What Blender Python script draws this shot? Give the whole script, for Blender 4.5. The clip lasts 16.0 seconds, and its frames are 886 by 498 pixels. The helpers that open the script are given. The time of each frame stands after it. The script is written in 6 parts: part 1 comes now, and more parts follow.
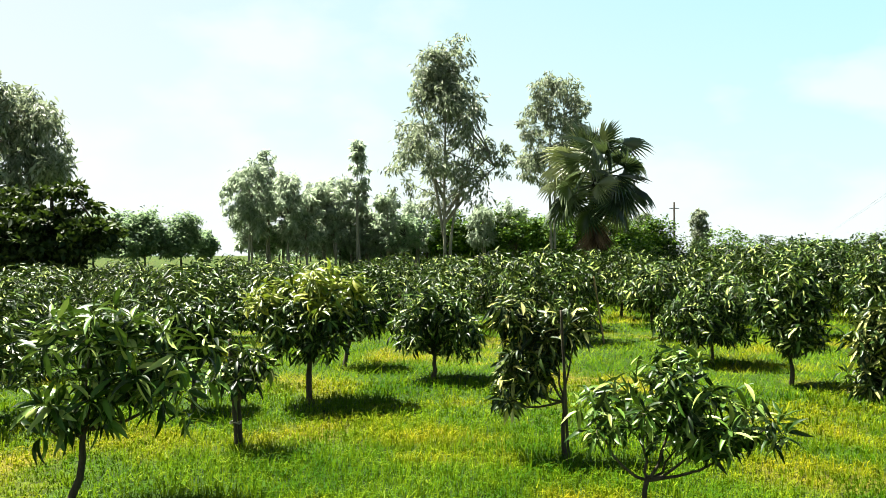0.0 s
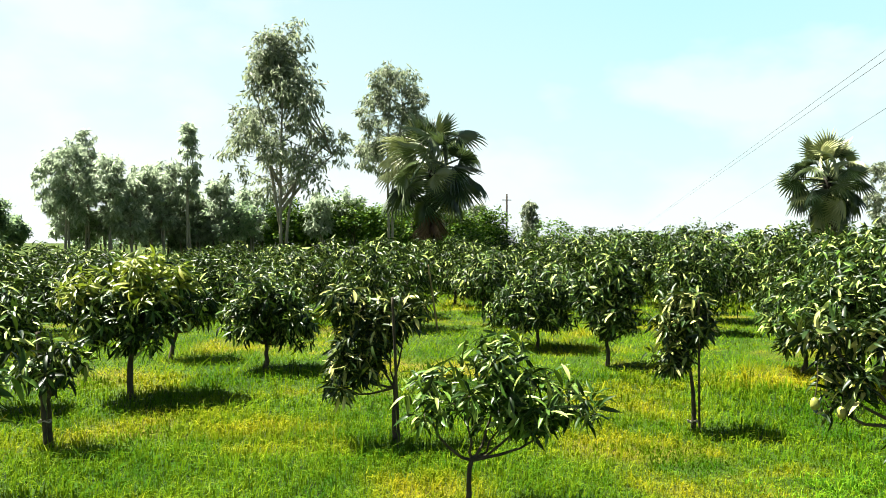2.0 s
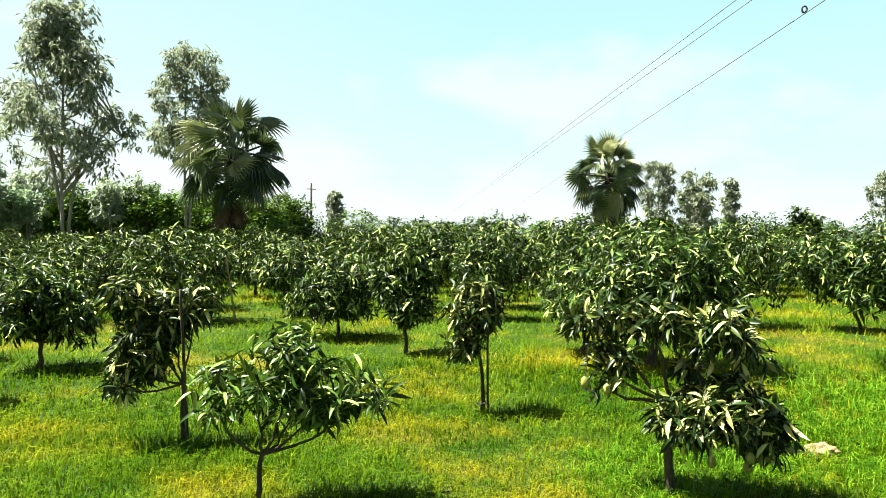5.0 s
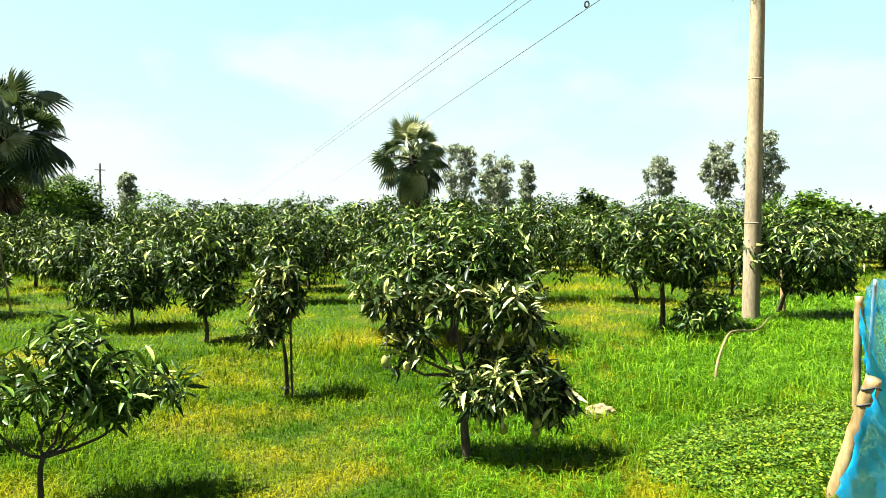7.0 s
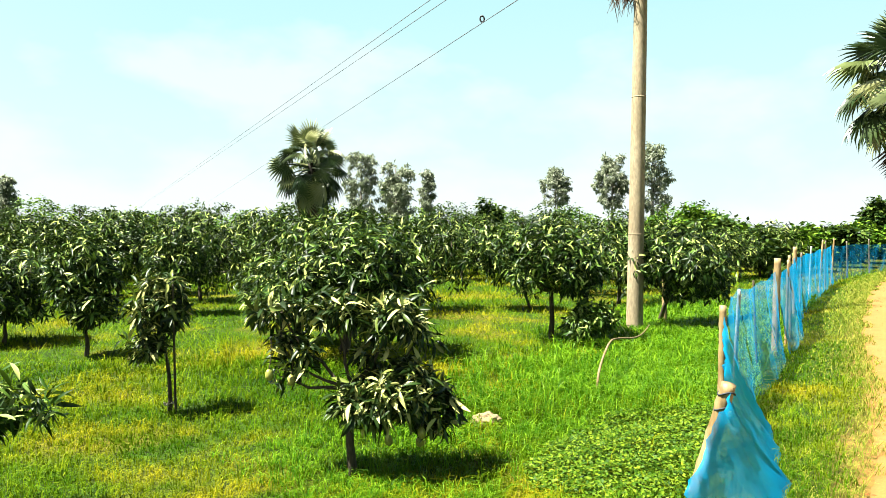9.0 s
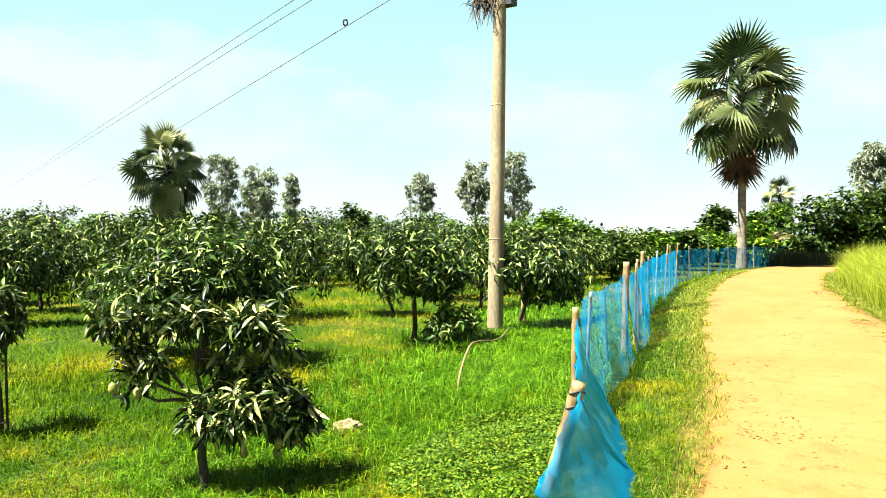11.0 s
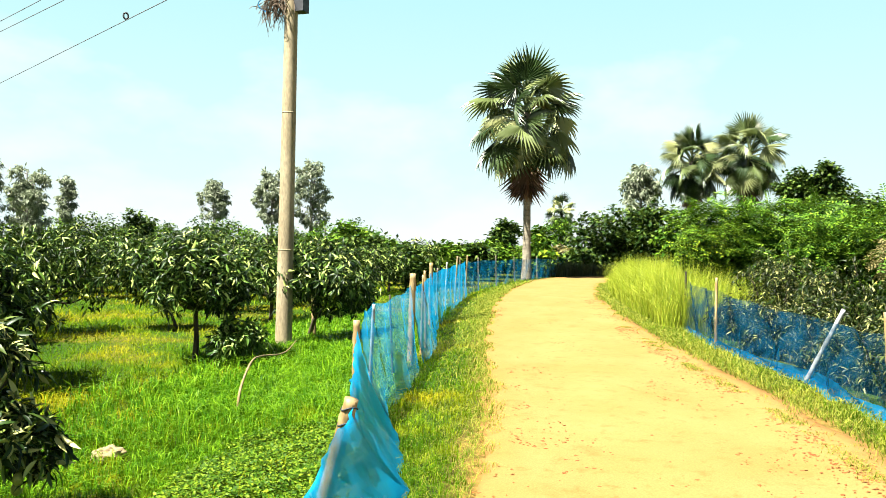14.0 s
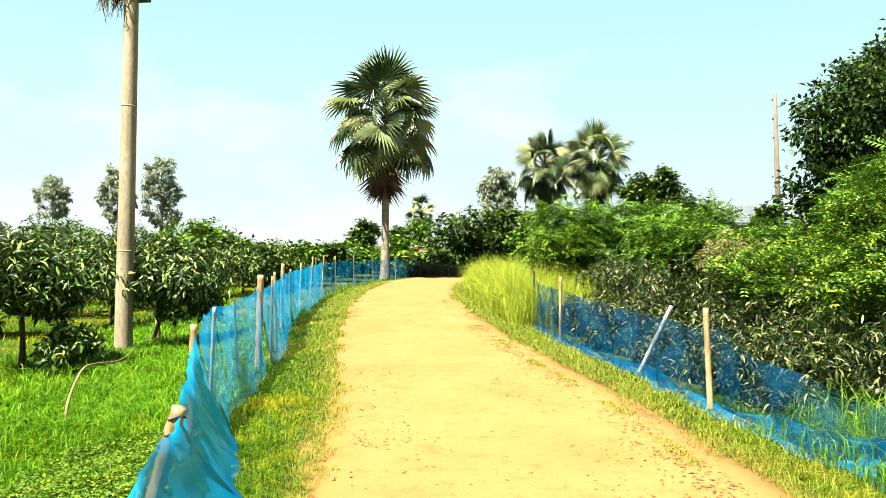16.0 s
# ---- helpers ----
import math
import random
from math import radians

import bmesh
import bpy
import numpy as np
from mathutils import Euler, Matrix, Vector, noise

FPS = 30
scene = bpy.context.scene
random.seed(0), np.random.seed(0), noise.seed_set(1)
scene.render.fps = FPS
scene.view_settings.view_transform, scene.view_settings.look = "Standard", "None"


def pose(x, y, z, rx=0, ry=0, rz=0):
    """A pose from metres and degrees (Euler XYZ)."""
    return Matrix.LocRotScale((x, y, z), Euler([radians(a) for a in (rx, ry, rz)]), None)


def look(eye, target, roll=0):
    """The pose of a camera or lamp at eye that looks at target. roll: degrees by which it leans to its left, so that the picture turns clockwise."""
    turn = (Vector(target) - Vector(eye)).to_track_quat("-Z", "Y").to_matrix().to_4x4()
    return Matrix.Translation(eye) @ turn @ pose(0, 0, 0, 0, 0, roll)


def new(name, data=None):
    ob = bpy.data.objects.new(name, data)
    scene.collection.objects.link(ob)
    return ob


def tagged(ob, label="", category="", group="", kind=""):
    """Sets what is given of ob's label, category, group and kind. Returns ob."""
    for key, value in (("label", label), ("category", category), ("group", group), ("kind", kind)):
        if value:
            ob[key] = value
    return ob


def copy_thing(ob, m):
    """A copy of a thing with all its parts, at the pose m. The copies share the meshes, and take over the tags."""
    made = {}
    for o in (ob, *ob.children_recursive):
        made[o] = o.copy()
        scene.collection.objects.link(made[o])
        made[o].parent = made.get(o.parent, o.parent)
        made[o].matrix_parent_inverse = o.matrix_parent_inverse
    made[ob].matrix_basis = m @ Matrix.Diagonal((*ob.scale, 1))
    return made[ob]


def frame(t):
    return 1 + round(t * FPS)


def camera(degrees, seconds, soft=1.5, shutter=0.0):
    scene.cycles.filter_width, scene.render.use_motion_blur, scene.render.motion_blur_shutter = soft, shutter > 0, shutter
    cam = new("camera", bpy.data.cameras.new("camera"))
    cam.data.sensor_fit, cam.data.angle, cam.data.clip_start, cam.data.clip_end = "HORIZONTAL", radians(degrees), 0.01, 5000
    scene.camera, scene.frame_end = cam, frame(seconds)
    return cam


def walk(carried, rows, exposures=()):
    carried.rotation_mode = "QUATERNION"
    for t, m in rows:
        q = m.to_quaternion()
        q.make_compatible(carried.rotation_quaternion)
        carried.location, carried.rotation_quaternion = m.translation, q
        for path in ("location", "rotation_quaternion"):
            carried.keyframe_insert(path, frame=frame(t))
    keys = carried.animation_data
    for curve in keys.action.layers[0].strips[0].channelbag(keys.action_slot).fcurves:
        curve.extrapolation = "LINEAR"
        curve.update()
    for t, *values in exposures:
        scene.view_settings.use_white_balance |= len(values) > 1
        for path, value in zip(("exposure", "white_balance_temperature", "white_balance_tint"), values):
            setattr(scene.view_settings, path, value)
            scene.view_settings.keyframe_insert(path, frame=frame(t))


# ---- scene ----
cam = camera(59.05, 16.0, soft=0.7)
PATH = [
    (0.0, pose(-0.270, 0.318, 1.607, 90.435, 0.065, -0.053)),
    (0.5, pose(-0.253, 0.302, 1.602, 90.458, 0.100, -2.737)),
    (1.0, pose(-0.244, 0.307, 1.602, 90.362, 0.026, -5.594)),
    (1.5, pose(-0.219, 0.295, 1.595, 89.977, -0.161, -8.416)),
    (2.0, pose(-0.213, 0.293, 1.593, 89.672, -0.275, -11.849)),
    (2.5, pose(-0.195, 0.291, 1.595, 89.508, -0.119, -14.268)),
    (3.0, pose(-0.175, 0.296, 1.601, 89.285, -0.098, -16.420)),
    (3.5, pose(-0.161, 0.287, 1.600, 89.522, -0.028, -18.474)),
    (4.0, pose(-0.136, 0.276, 1.599, 89.297, -0.260, -20.784)),
    (4.2, pose(-0.128, 0.282, 1.593, 89.222, -0.492, -21.839)),
    (6.3, pose(-0.122, 0.134, 1.623, 88.291, 0.250, -35.363)),
    (6.5, pose(-0.115, 0.134, 1.624, 88.114, 0.165, -37.277)),
    (7.0, pose(-0.096, 0.141, 1.616, 87.704, 0.155, -39.997)),
    (7.5, pose(-0.078, 0.134, 1.615, 87.842, 0.484, -41.867)),
    (8.0, pose(-0.076, 0.123, 1.624, 88.273, -0.063, -43.651)),
    (8.2, pose(-0.046, 0.054, 1.640, 88.317, 0.010, -44.472)),
    (10.3, pose(-0.032, -0.009, 1.657, 88.936, -0.620, -52.781)),
    (10.5, pose(0.000, -0.000, 1.650, 89.111, -0.446, -54.114)),
    (11.0, pose(0.034, -0.009, 1.645, 88.738, -0.254, -56.971)),
    (11.5, pose(0.065, -0.022, 1.650, 89.309, -0.239, -59.318)),
    (12.0, pose(0.074, -0.039, 1.651, 89.738, -0.319, -61.790)),
    (12.5, pose(0.120, -0.039, 1.643, 89.429, -0.198, -64.556)),
    (13.0, pose(0.158, -0.049, 1.646, 89.722, 0.026, -66.874)),
    (13.5, pose(0.219, -0.071, 1.649, 89.638, -0.502, -69.262)),
    (14.0, pose(0.237, -0.097, 1.658, 89.652, -0.912, -71.594)),
    (14.5, pose(0.243, -0.156, 1.662, 89.605, -1.008, -74.511)),
    (15.0, pose(0.271, -0.185, 1.664, 89.359, -1.070, -76.581)),
    (15.5, pose(0.299, -0.216, 1.666, 89.783, -0.915, -78.765)),
    (16.0, pose(0.301, -0.248, 1.665, 89.835, -0.884, -81.708)),
]
walk(cam, PATH)

# ---- light ----
SUN_AZ, SUN_EL = math.atan2(-0.84, 0.545), radians(60)
world = bpy.data.worlds.new("sky")
scene.world = world
world.use_nodes = True
wn, wl = world.node_tree.nodes, world.node_tree.links
wn.clear()
w_out = wn.new("ShaderNodeOutputWorld")
w_bg = wn.new("ShaderNodeBackground")
w_bg.inputs["Strength"].default_value = 0.05
w_sky = wn.new("ShaderNodeTexSky")
w_sky.sky_type = "NISHITA"
w_sky.sun_disc = False
w_sky.sun_elevation, w_sky.sun_rotation = SUN_EL, SUN_AZ
w_sky.air_density, w_sky.dust_density, w_sky.ozone_density = 1.0, 1.5, 0.6
w_co = wn.new("ShaderNodeTexCoord")
w_sep = wn.new("ShaderNodeSeparateXYZ")
wl.new(w_co.outputs["Generated"], w_sep.inputs["Vector"])
# bright haze that thins out with height
w_haze = wn.new("ShaderNodeValToRGB")
w_fade = wn.new("ShaderNodeValToRGB")
for node, stops in ((w_haze, [(0.0, (0.84, 1.0, 1.0)), (0.12, (0.73, 1.0, 1.01)), (0.34, (0.54, 0.98, 1.03)), (0.7, (0.35, 0.6, 0.9))]),
                    (w_fade, [(0.0, (1, 1, 1)), (0.35, (0.86, 0.86, 0.86)), (0.47, (0.25, 0.25, 0.25)), (0.62, (0, 0, 0))])):
    while len(node.color_ramp.elements) < len(stops):
        node.color_ramp.elements.new(0.5)
    for e, (p, c) in zip(node.color_ramp.elements, stops):
        e.position, e.color = p, (*c, 1)
    wl.new(w_sep.outputs["Z"], node.inputs["Fac"])
w_gain = wn.new("ShaderNodeMixRGB")
w_gain.blend_type = "MULTIPLY"
w_gain.inputs["Fac"].default_value = 1.0
w_gain.inputs["Color2"].default_value = (3.58, 3.58, 3.58, 1)
wl.new(w_haze.outputs["Color"], w_gain.inputs["Color1"])
# whiter towards the sun's side
w_side = wn.new("ShaderNodeMapRange")
w_side.inputs["From Min"].default_value, w_side.inputs["From Max"].default_value = 0.45, -0.55
w_side.inputs["To Min"].default_value, w_side.inputs["To Max"].default_value = 0.0, 0.8
wl.new(w_sep.outputs["X"], w_side.inputs["Value"])
w_white = wn.new("ShaderNodeMixRGB")
w_white.inputs["Color2"].default_value = (3.35, 3.48, 3.48, 1)
wl.new(w_side.outputs["Result"], w_white.inputs["Fac"])
wl.new(w_gain.outputs["Color"], w_white.inputs["Color1"])
w_veil = wn.new("ShaderNodeMixRGB")
wl.new(w_fade.outputs["Color"], w_veil.inputs["Fac"])
w_deep = wn.new("ShaderNodeMixRGB")
w_deep.blend_type = "MULTIPLY"
w_deep.inputs["Fac"].default_value = 1.0
w_deep.inputs["Color2"].default_value = (0.3, 0.3, 0.3, 1)
wl.new(w_sky.outputs["Color"], w_deep.inputs["Color1"])
wl.new(w_deep.outputs["Color"], w_veil.inputs["Color1"])
wl.new(w_white.outputs["Color"], w_veil.inputs["Color2"])
# soft white cumulus
w_map = wn.new("ShaderNodeMapping")
w_map.inputs["Scale"].default_value = (1.0, 1.0, 1.9)
w_map.inputs["Location"].default_value = (0.3, 0.1, 0.0)
w_no = wn.new("ShaderNodeTexNoise")
w_no.inputs["Scale"].default_value = 4.2
w_no.inputs["Detail"].default_value = 6.0
w_no.inputs["Roughness"].default_value = 0.5
w_rise = wn.new("ShaderNodeMath")
w_rise.operation = "MULTIPLY_ADD"
w_rise.inputs[1].default_value, w_rise.inputs[2].default_value = -1.1, 0.17
wl.new(w_sep.outputs["Z"], w_rise.inputs[0])
w_cover = wn.new("ShaderNodeMath")
w_cover.operation = "ADD"
wl.new(w_no.outputs["Fac"], w_cover.inputs[0])
wl.new(w_rise.outputs["Value"], w_cover.inputs[1])
w_ramp = wn.new("ShaderNodeValToRGB")
w_ramp.color_ramp.elements[0].position, w_ramp.color_ramp.elements[1].position = 0.47, 0.62
w_ramp.color_ramp.elements[1].color = (0.6, 0.6, 0.6, 1)
w_low = wn.new("ShaderNodeMixRGB")
w_low.blend_type = "MULTIPLY"
w_low.inputs["Fac"].default_value = 1.0
w_mix = wn.new("ShaderNodeMixRGB")
w_mix.inputs["Color2"].default_value = (3.5, 3.65, 3.65, 1)
wl.new(w_co.outputs["Generated"], w_map.inputs["Vector"])
wl.new(w_map.outputs["Vector"], w_no.inputs["Vector"])
wl.new(w_cover.outputs["Value"], w_ramp.inputs["Fac"])
wl.new(w_ramp.outputs["Color"], w_low.inputs["Color1"])
wl.new(w_fade.outputs["Color"], w_low.inputs["Color2"])
wl.new(w_low.outputs["Color"], w_mix.inputs["Fac"])
wl.new(w_veil.outputs["Color"], w_mix.inputs["Color1"])
wl.new(w_mix.outputs["Color"], w_bg.inputs["Color"])
wl.new(w_bg.outputs["Background"], w_out.inputs["Surface"])

sun_data = bpy.data.lights.new("sun", "SUN")
sun_data.energy, sun_data.angle, sun_data.color = 5.0, radians(0.5), (1.0, 0.97, 0.85)
sun = new("sun", sun_data)
sun_dir = Vector((math.sin(SUN_AZ) * math.cos(SUN_EL), math.cos(SUN_AZ) * math.cos(SUN_EL), math.sin(SUN_EL)))
sun.matrix_world = look(tuple(sun_dir * 60), (0, 0, 0))
scene.view_settings.exposure = 2.6

# ---- materials ----


def mat_base(name, rough=0.8, metal=0.0, spec=0.5):
    m = bpy.data.materials.new(name)
    m.use_nodes = True
    nt = m.node_tree
    b = nt.nodes["Principled BSDF"]
    b.inputs["Roughness"].default_value = rough
    b.inputs["Metallic"].default_value = metal
    b.inputs["Specular IOR Level"].default_value = spec
    return m, nt, b


def ramp_node(nt, stops):
    r = nt.nodes.new("ShaderNodeValToRGB")
    while len(r.color_ramp.elements) < len(stops):
        r.color_ramp.elements.new(0.5)
    for e, (p, c) in zip(r.color_ramp.elements, stops):
        e.position, e.color = p, (*c, 1)
    return r


def toned(stops, k=0.56):
    return [(p, tuple(v * k for v in c)) for p, c in stops]


def noise_node(nt, scale, detail=4.0, rough=0.55, vec=None):
    n = nt.nodes.new("ShaderNodeTexNoise")
    n.inputs["Scale"].default_value, n.inputs["Detail"].default_value, n.inputs["Roughness"].default_value = scale, detail, rough
    if vec is not None:
        nt.links.new(vec, n.inputs["Vector"])
    return n


def mixrgb(nt, a, b, fac, mode="MIX"):
    m = nt.nodes.new("ShaderNodeMixRGB")
    m.blend_type = mode
    for sock, v in (("Fac", fac), ("Color1", a), ("Color2", b)):
        if isinstance(v, (int, float)):
            m.inputs[sock].default_value = v
        elif isinstance(v, tuple):
            m.inputs[sock].default_value = (*v, 1)
        else:
            nt.links.new(v, m.inputs[sock])
    return m


def rough_surface(name, stops, scale, fine, rough=0.85, bump=0.3, dist=0.01, stretch=(1, 1, 1), spec=0.3):
    """Bark, concrete, bamboo, earth: two scales of noise for colour, and relief."""
    m, nt, b = mat_base(name, rough, 0, spec)
    tc = nt.nodes.new("ShaderNodeTexCoord")
    mp = nt.nodes.new("ShaderNodeMapping")
    mp.inputs["Scale"].default_value = stretch
    nt.links.new(tc.outputs["Object"], mp.inputs["Vector"])
    n1 = noise_node(nt, scale, 5, 0.6, mp.outputs["Vector"])
    n2 = noise_node(nt, fine, 4, 0.6, mp.outputs["Vector"])
    r = ramp_node(nt, toned(stops))
    nt.links.new(n1.outputs["Fac"], r.inputs["Fac"])
    g = ramp_node(nt, [(0.3, (0.62, 0.62, 0.62)), (0.7, (1.15, 1.15, 1.15))])
    nt.links.new(n2.outputs["Fac"], g.inputs["Fac"])
    mx = mixrgb(nt, r.outputs["Color"], g.outputs["Color"], 1.0, "MULTIPLY")
    nt.links.new(mx.outputs["Color"], b.inputs["Base Color"])
    bp = nt.nodes.new("ShaderNodeBump")
    bp.inputs["Strength"].default_value, bp.inputs["Distance"].default_value = bump, dist
    nt.links.new(n2.outputs["Fac"], bp.inputs["Height"])
    nt.links.new(bp.outputs["Normal"], b.inputs["Normal"])
    return m


def leafy(name, stops, rough=0.42, trans=0.28, tcol=(0.20, 0.34, 0.03), per_object=False, spec=0.5, patch=None, gain=1.0):
    """Leaf or blade: its own shade per leaf, gloss, and light through the blade."""
    m, nt, b = mat_base(name, rough, 0, spec)
    if per_object:
        src = nt.nodes.new("ShaderNodeObjectInfo").outputs["Random"]
    else:
        src = nt.nodes.new("ShaderNodeNewGeometry").outputs["Random Per Island"]
    r = ramp_node(nt, toned(stops, 0.56 * gain))
    nt.links.new(src, r.inputs["Fac"])
    col = r.outputs["Color"]
    for size, lo, hi, tone, most in patch or ():
        tc = nt.nodes.new("ShaderNodeTexCoord")
        n = noise_node(nt, size, 4, 0.6, tc.outputs["Object"])
        pr = ramp_node(nt, [(lo, (0, 0, 0)), (hi, (most, most, most))])
        nt.links.new(n.outputs["Fac"], pr.inputs["Fac"])
        mul = mixrgb(nt, col, tuple(v * 0.56 for v in tone), pr.outputs["Color"])
        col = mul.outputs["Color"]
    nt.links.new(col, b.inputs["Base Color"])
    tr = nt.nodes.new("ShaderNodeBsdfTranslucent")
    tm = mixrgb(nt, col, tuple(v * 0.56 for v in tcol), 0.6)
    nt.links.new(tm.outputs["Color"], tr.inputs["Color"])
    mx = nt.nodes.new("ShaderNodeMixShader")
    mx.inputs["Fac"].default_value = trans
    nt.links.new(b.outputs["BSDF"], mx.inputs[1])
    nt.links.new(tr.outputs["BSDF"], mx.inputs[2])
    nt.links.new(mx.outputs["Shader"], nt.nodes["Material Output"].inputs["Surface"])
    return m


# mango and sapling leaves: crown shade and sun glints put into the tones
MANGO_GLINTS = [(0.0, (0.003, 0.008, 0.001)), (0.60, (0.010, 0.027, 0.003)), (0.80, (0.062, 0.115, 0.016)), (1.0, (0.34, 0.39, 0.11))]
FLUSH = [(0.0, (0.10, 0.16, 0.008)), (0.5, (0.26, 0.32, 0.015)), (1.0, (0.45, 0.46, 0.03))]
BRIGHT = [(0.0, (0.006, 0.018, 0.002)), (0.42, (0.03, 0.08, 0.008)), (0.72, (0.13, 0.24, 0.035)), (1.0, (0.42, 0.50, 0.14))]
M_mango = leafy("mango_leaf", MANGO_GLINTS, 0.40, 0.035, spec=0.15, gain=2.2)
M_flush = leafy("mango_leaf_young", FLUSH, 0.45, 0.25)
M_sap = leafy("mango_leaf_sapling", BRIGHT, 0.40, 0.08, spec=0.16, gain=1.25)
# roadside and thicket mangoes: near-black paints inner shade, cream paints glints
PALE_GLINTS = [(0.0, (0.004, 0.010, 0.002)), (0.57, (0.013, 0.030, 0.004)), (0.78, (0.10, 0.13, 0.028)), (1.0, (0.42, 0.40, 0.14))]
THICKET_GLINTS = [(0.0, (0.003, 0.008, 0.001)), (0.58, (0.012, 0.028, 0.003)), (0.82, (0.08, 0.11, 0.02)), (1.0, (0.40, 0.38, 0.14))]
M_glinting = leafy("mango_leaf_glinting", PALE_GLINTS, 0.40, 0.035, spec=0.15, gain=2.1)
M_glinting_piece = leafy("glinting_leaf_single", PALE_GLINTS, 0.40, 0.035, per_object=True, spec=0.15, gain=1.8)
M_thicket = leafy("mango_leaf_thicket", THICKET_GLINTS, 0.40, 0.06, spec=0.18, gain=1.15)
M_leaf_piece = leafy("mango_leaf_single", MANGO_GLINTS, 0.40, 0.06, per_object=True, spec=0.16)
M_sap_piece = leafy("sapling_leaf_single", BRIGHT, 0.40, 0.08, per_object=True, spec=0.16)
M_euc = leafy("eucalyptus_leaf", [(0, (0.06, 0.08, 0.05)), (0.5, (0.27, 0.32, 0.21)), (1, (0.64, 0.68, 0.50))], 0.5, 0.40, (0.42, 0.52, 0.28), spec=0.2)
# grove leaf colour lightened to carry the distance haze
M_grove_hazed = leafy("hazed_eucalyptus_leaf", [(0, (0.16, 0.23, 0.15)), (0.5, (0.42, 0.53, 0.37)), (1, (0.72, 0.80, 0.62))], 0.5, 0.60, (0.66, 0.78, 0.52), spec=0.1)
M_broad = leafy("broad_leaf", [(0, (0.005, 0.018, 0.003)), (0.5, (0.026, 0.07, 0.010)), (1, (0.16, 0.24, 0.04))], 0.45, 0.10, spec=0.12)
# far tree greens paled and blued as painted haze, the second paler still
M_wood_hazed = leafy("hazed_grove_leaf", [(0, (0.05, 0.11, 0.065)), (0.5, (0.20, 0.32, 0.18)), (1, (0.46, 0.58, 0.34))], 0.5, 0.50, (0.42, 0.6, 0.26), spec=0.1)
M_light_hazed = leafy("hazed_light_leaf", [(0, (0.10, 0.19, 0.11)), (0.5, (0.30, 0.44, 0.26)), (1, (0.56, 0.68, 0.44))], 0.5, 0.60, (0.55, 0.74, 0.38), spec=0.1)
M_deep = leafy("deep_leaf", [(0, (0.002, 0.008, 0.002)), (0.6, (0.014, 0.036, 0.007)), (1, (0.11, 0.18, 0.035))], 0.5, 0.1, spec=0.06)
M_tier = leafy("tiered_leaf", [(0, (0.006, 0.018, 0.004)), (0.5, (0.022, 0.05, 0.010)), (1, (0.14, 0.18, 0.045))], 0.5, 0.10, spec=0.1)
M_acacia = leafy("feathery_leaf", [(0, (0.010, 0.045, 0.003)), (0.5, (0.06, 0.16, 0.010)), (1, (0.24, 0.40, 0.028))], 0.5, 0.14, spec=0.1)
M_lime = leafy("lime_leaf", [(0, (0.008, 0.03, 0.002)), (0.45, (0.04, 0.11, 0.006)), (0.75, (0.13, 0.25, 0.012)), (1, (0.36, 0.46, 0.025))], 0.5, 0.12, spec=0.1)
M_pink = leafy("dry_flower_leaf", [(0, (0.10, 0.12, 0.03)), (1, (0.32, 0.26, 0.08))], 0.6, 0.25, (0.4, 0.35, 0.1))
# a few cream fronds among dark ones: sun highlights painted into the tone
M_frond = leafy("palm_frond", [(0, (0.010, 0.028, 0.007)), (0.4, (0.040, 0.075, 0.020)), (0.65, (0.15, 0.19, 0.065)), (1, (0.44, 0.45, 0.21))], 0.34, 0.15, (0.24, 0.35, 0.10), per_object=True, spec=0.6, gain=1.3)
M_dead = leafy("dead_frond", [(0, (0.05, 0.022, 0.014)), (0.6, (0.15, 0.078, 0.045)), (1, (0.32, 0.21, 0.11))], 0.7, 0.15, (0.3, 0.2, 0.1), per_object=True)
M_grass = leafy("grass_blade", gain=1.0, stops=[(0, (0.05, 0.135, 0.004)), (0.5, (0.115, 0.23, 0.006)), (0.9, (0.23, 0.34, 0.010)), (1, (0.38, 0.44, 0.02))], rough=0.5, trans=0.28, tcol=(0.34, 0.58, 0.015),
                spec=0.03, patch=((0.42, 0.49, 0.61, (0.46, 0.39, 0.012), 0.85), (1.1, 0.46, 0.60, (0.024, 0.11, 0.002), 0.85)))
M_rank = leafy("rank_grass_blade", spec=0.1, gain=1.25, stops=[(0, (0.012, 0.075, 0.002)), (0.45, (0.07, 0.19, 0.004)), (1, (0.24, 0.42, 0.015))], rough=0.45, trans=0.30, tcol=(0.26, 0.62, 0.015))
M_tall = leafy("tall_grass_blade", spec=0.2, stops=[(0, (0.16, 0.26, 0.010)), (0.5, (0.42, 0.52, 0.03)), (1, (0.68, 0.72, 0.09))], rough=0.5, trans=0.35, tcol=(0.4, 0.5, 0.05))
M_dry = leafy("dry_verge_blade", spec=0.1, stops=[(0, (0.06, 0.13, 0.006)), (0.5, (0.24, 0.31, 0.02)), (1, (0.52, 0.48, 0.09))], rough=0.6, trans=0.3, tcol=(0.45, 0.48, 0.05))
# darker copy of the grass, with shade put into the blade colour
M_shadegrass = leafy("shaded_grass_blade", [(0, (0.03, 0.05, 0.012)), (0.5, (0.06, 0.085, 0.02)), (1, (0.12, 0.13, 0.04))], 0.6, 0.25)
M_weed = leafy("creeping_weed_leaf", spec=0.1, stops=[(0, (0.02, 0.07, 0.003)), (0.5, (0.07, 0.16, 0.006)), (1, (0.25, 0.35, 0.02))], rough=0.5, trans=0.15, tcol=(0.22, 0.4, 0.02))
M_bark = rough_surface("mango_bark", [(0.3, (0.045, 0.035, 0.022)), (0.7, (0.14, 0.115, 0.07))], 9, 40, 0.9, 0.5, 0.01, (1, 1, 0.35))
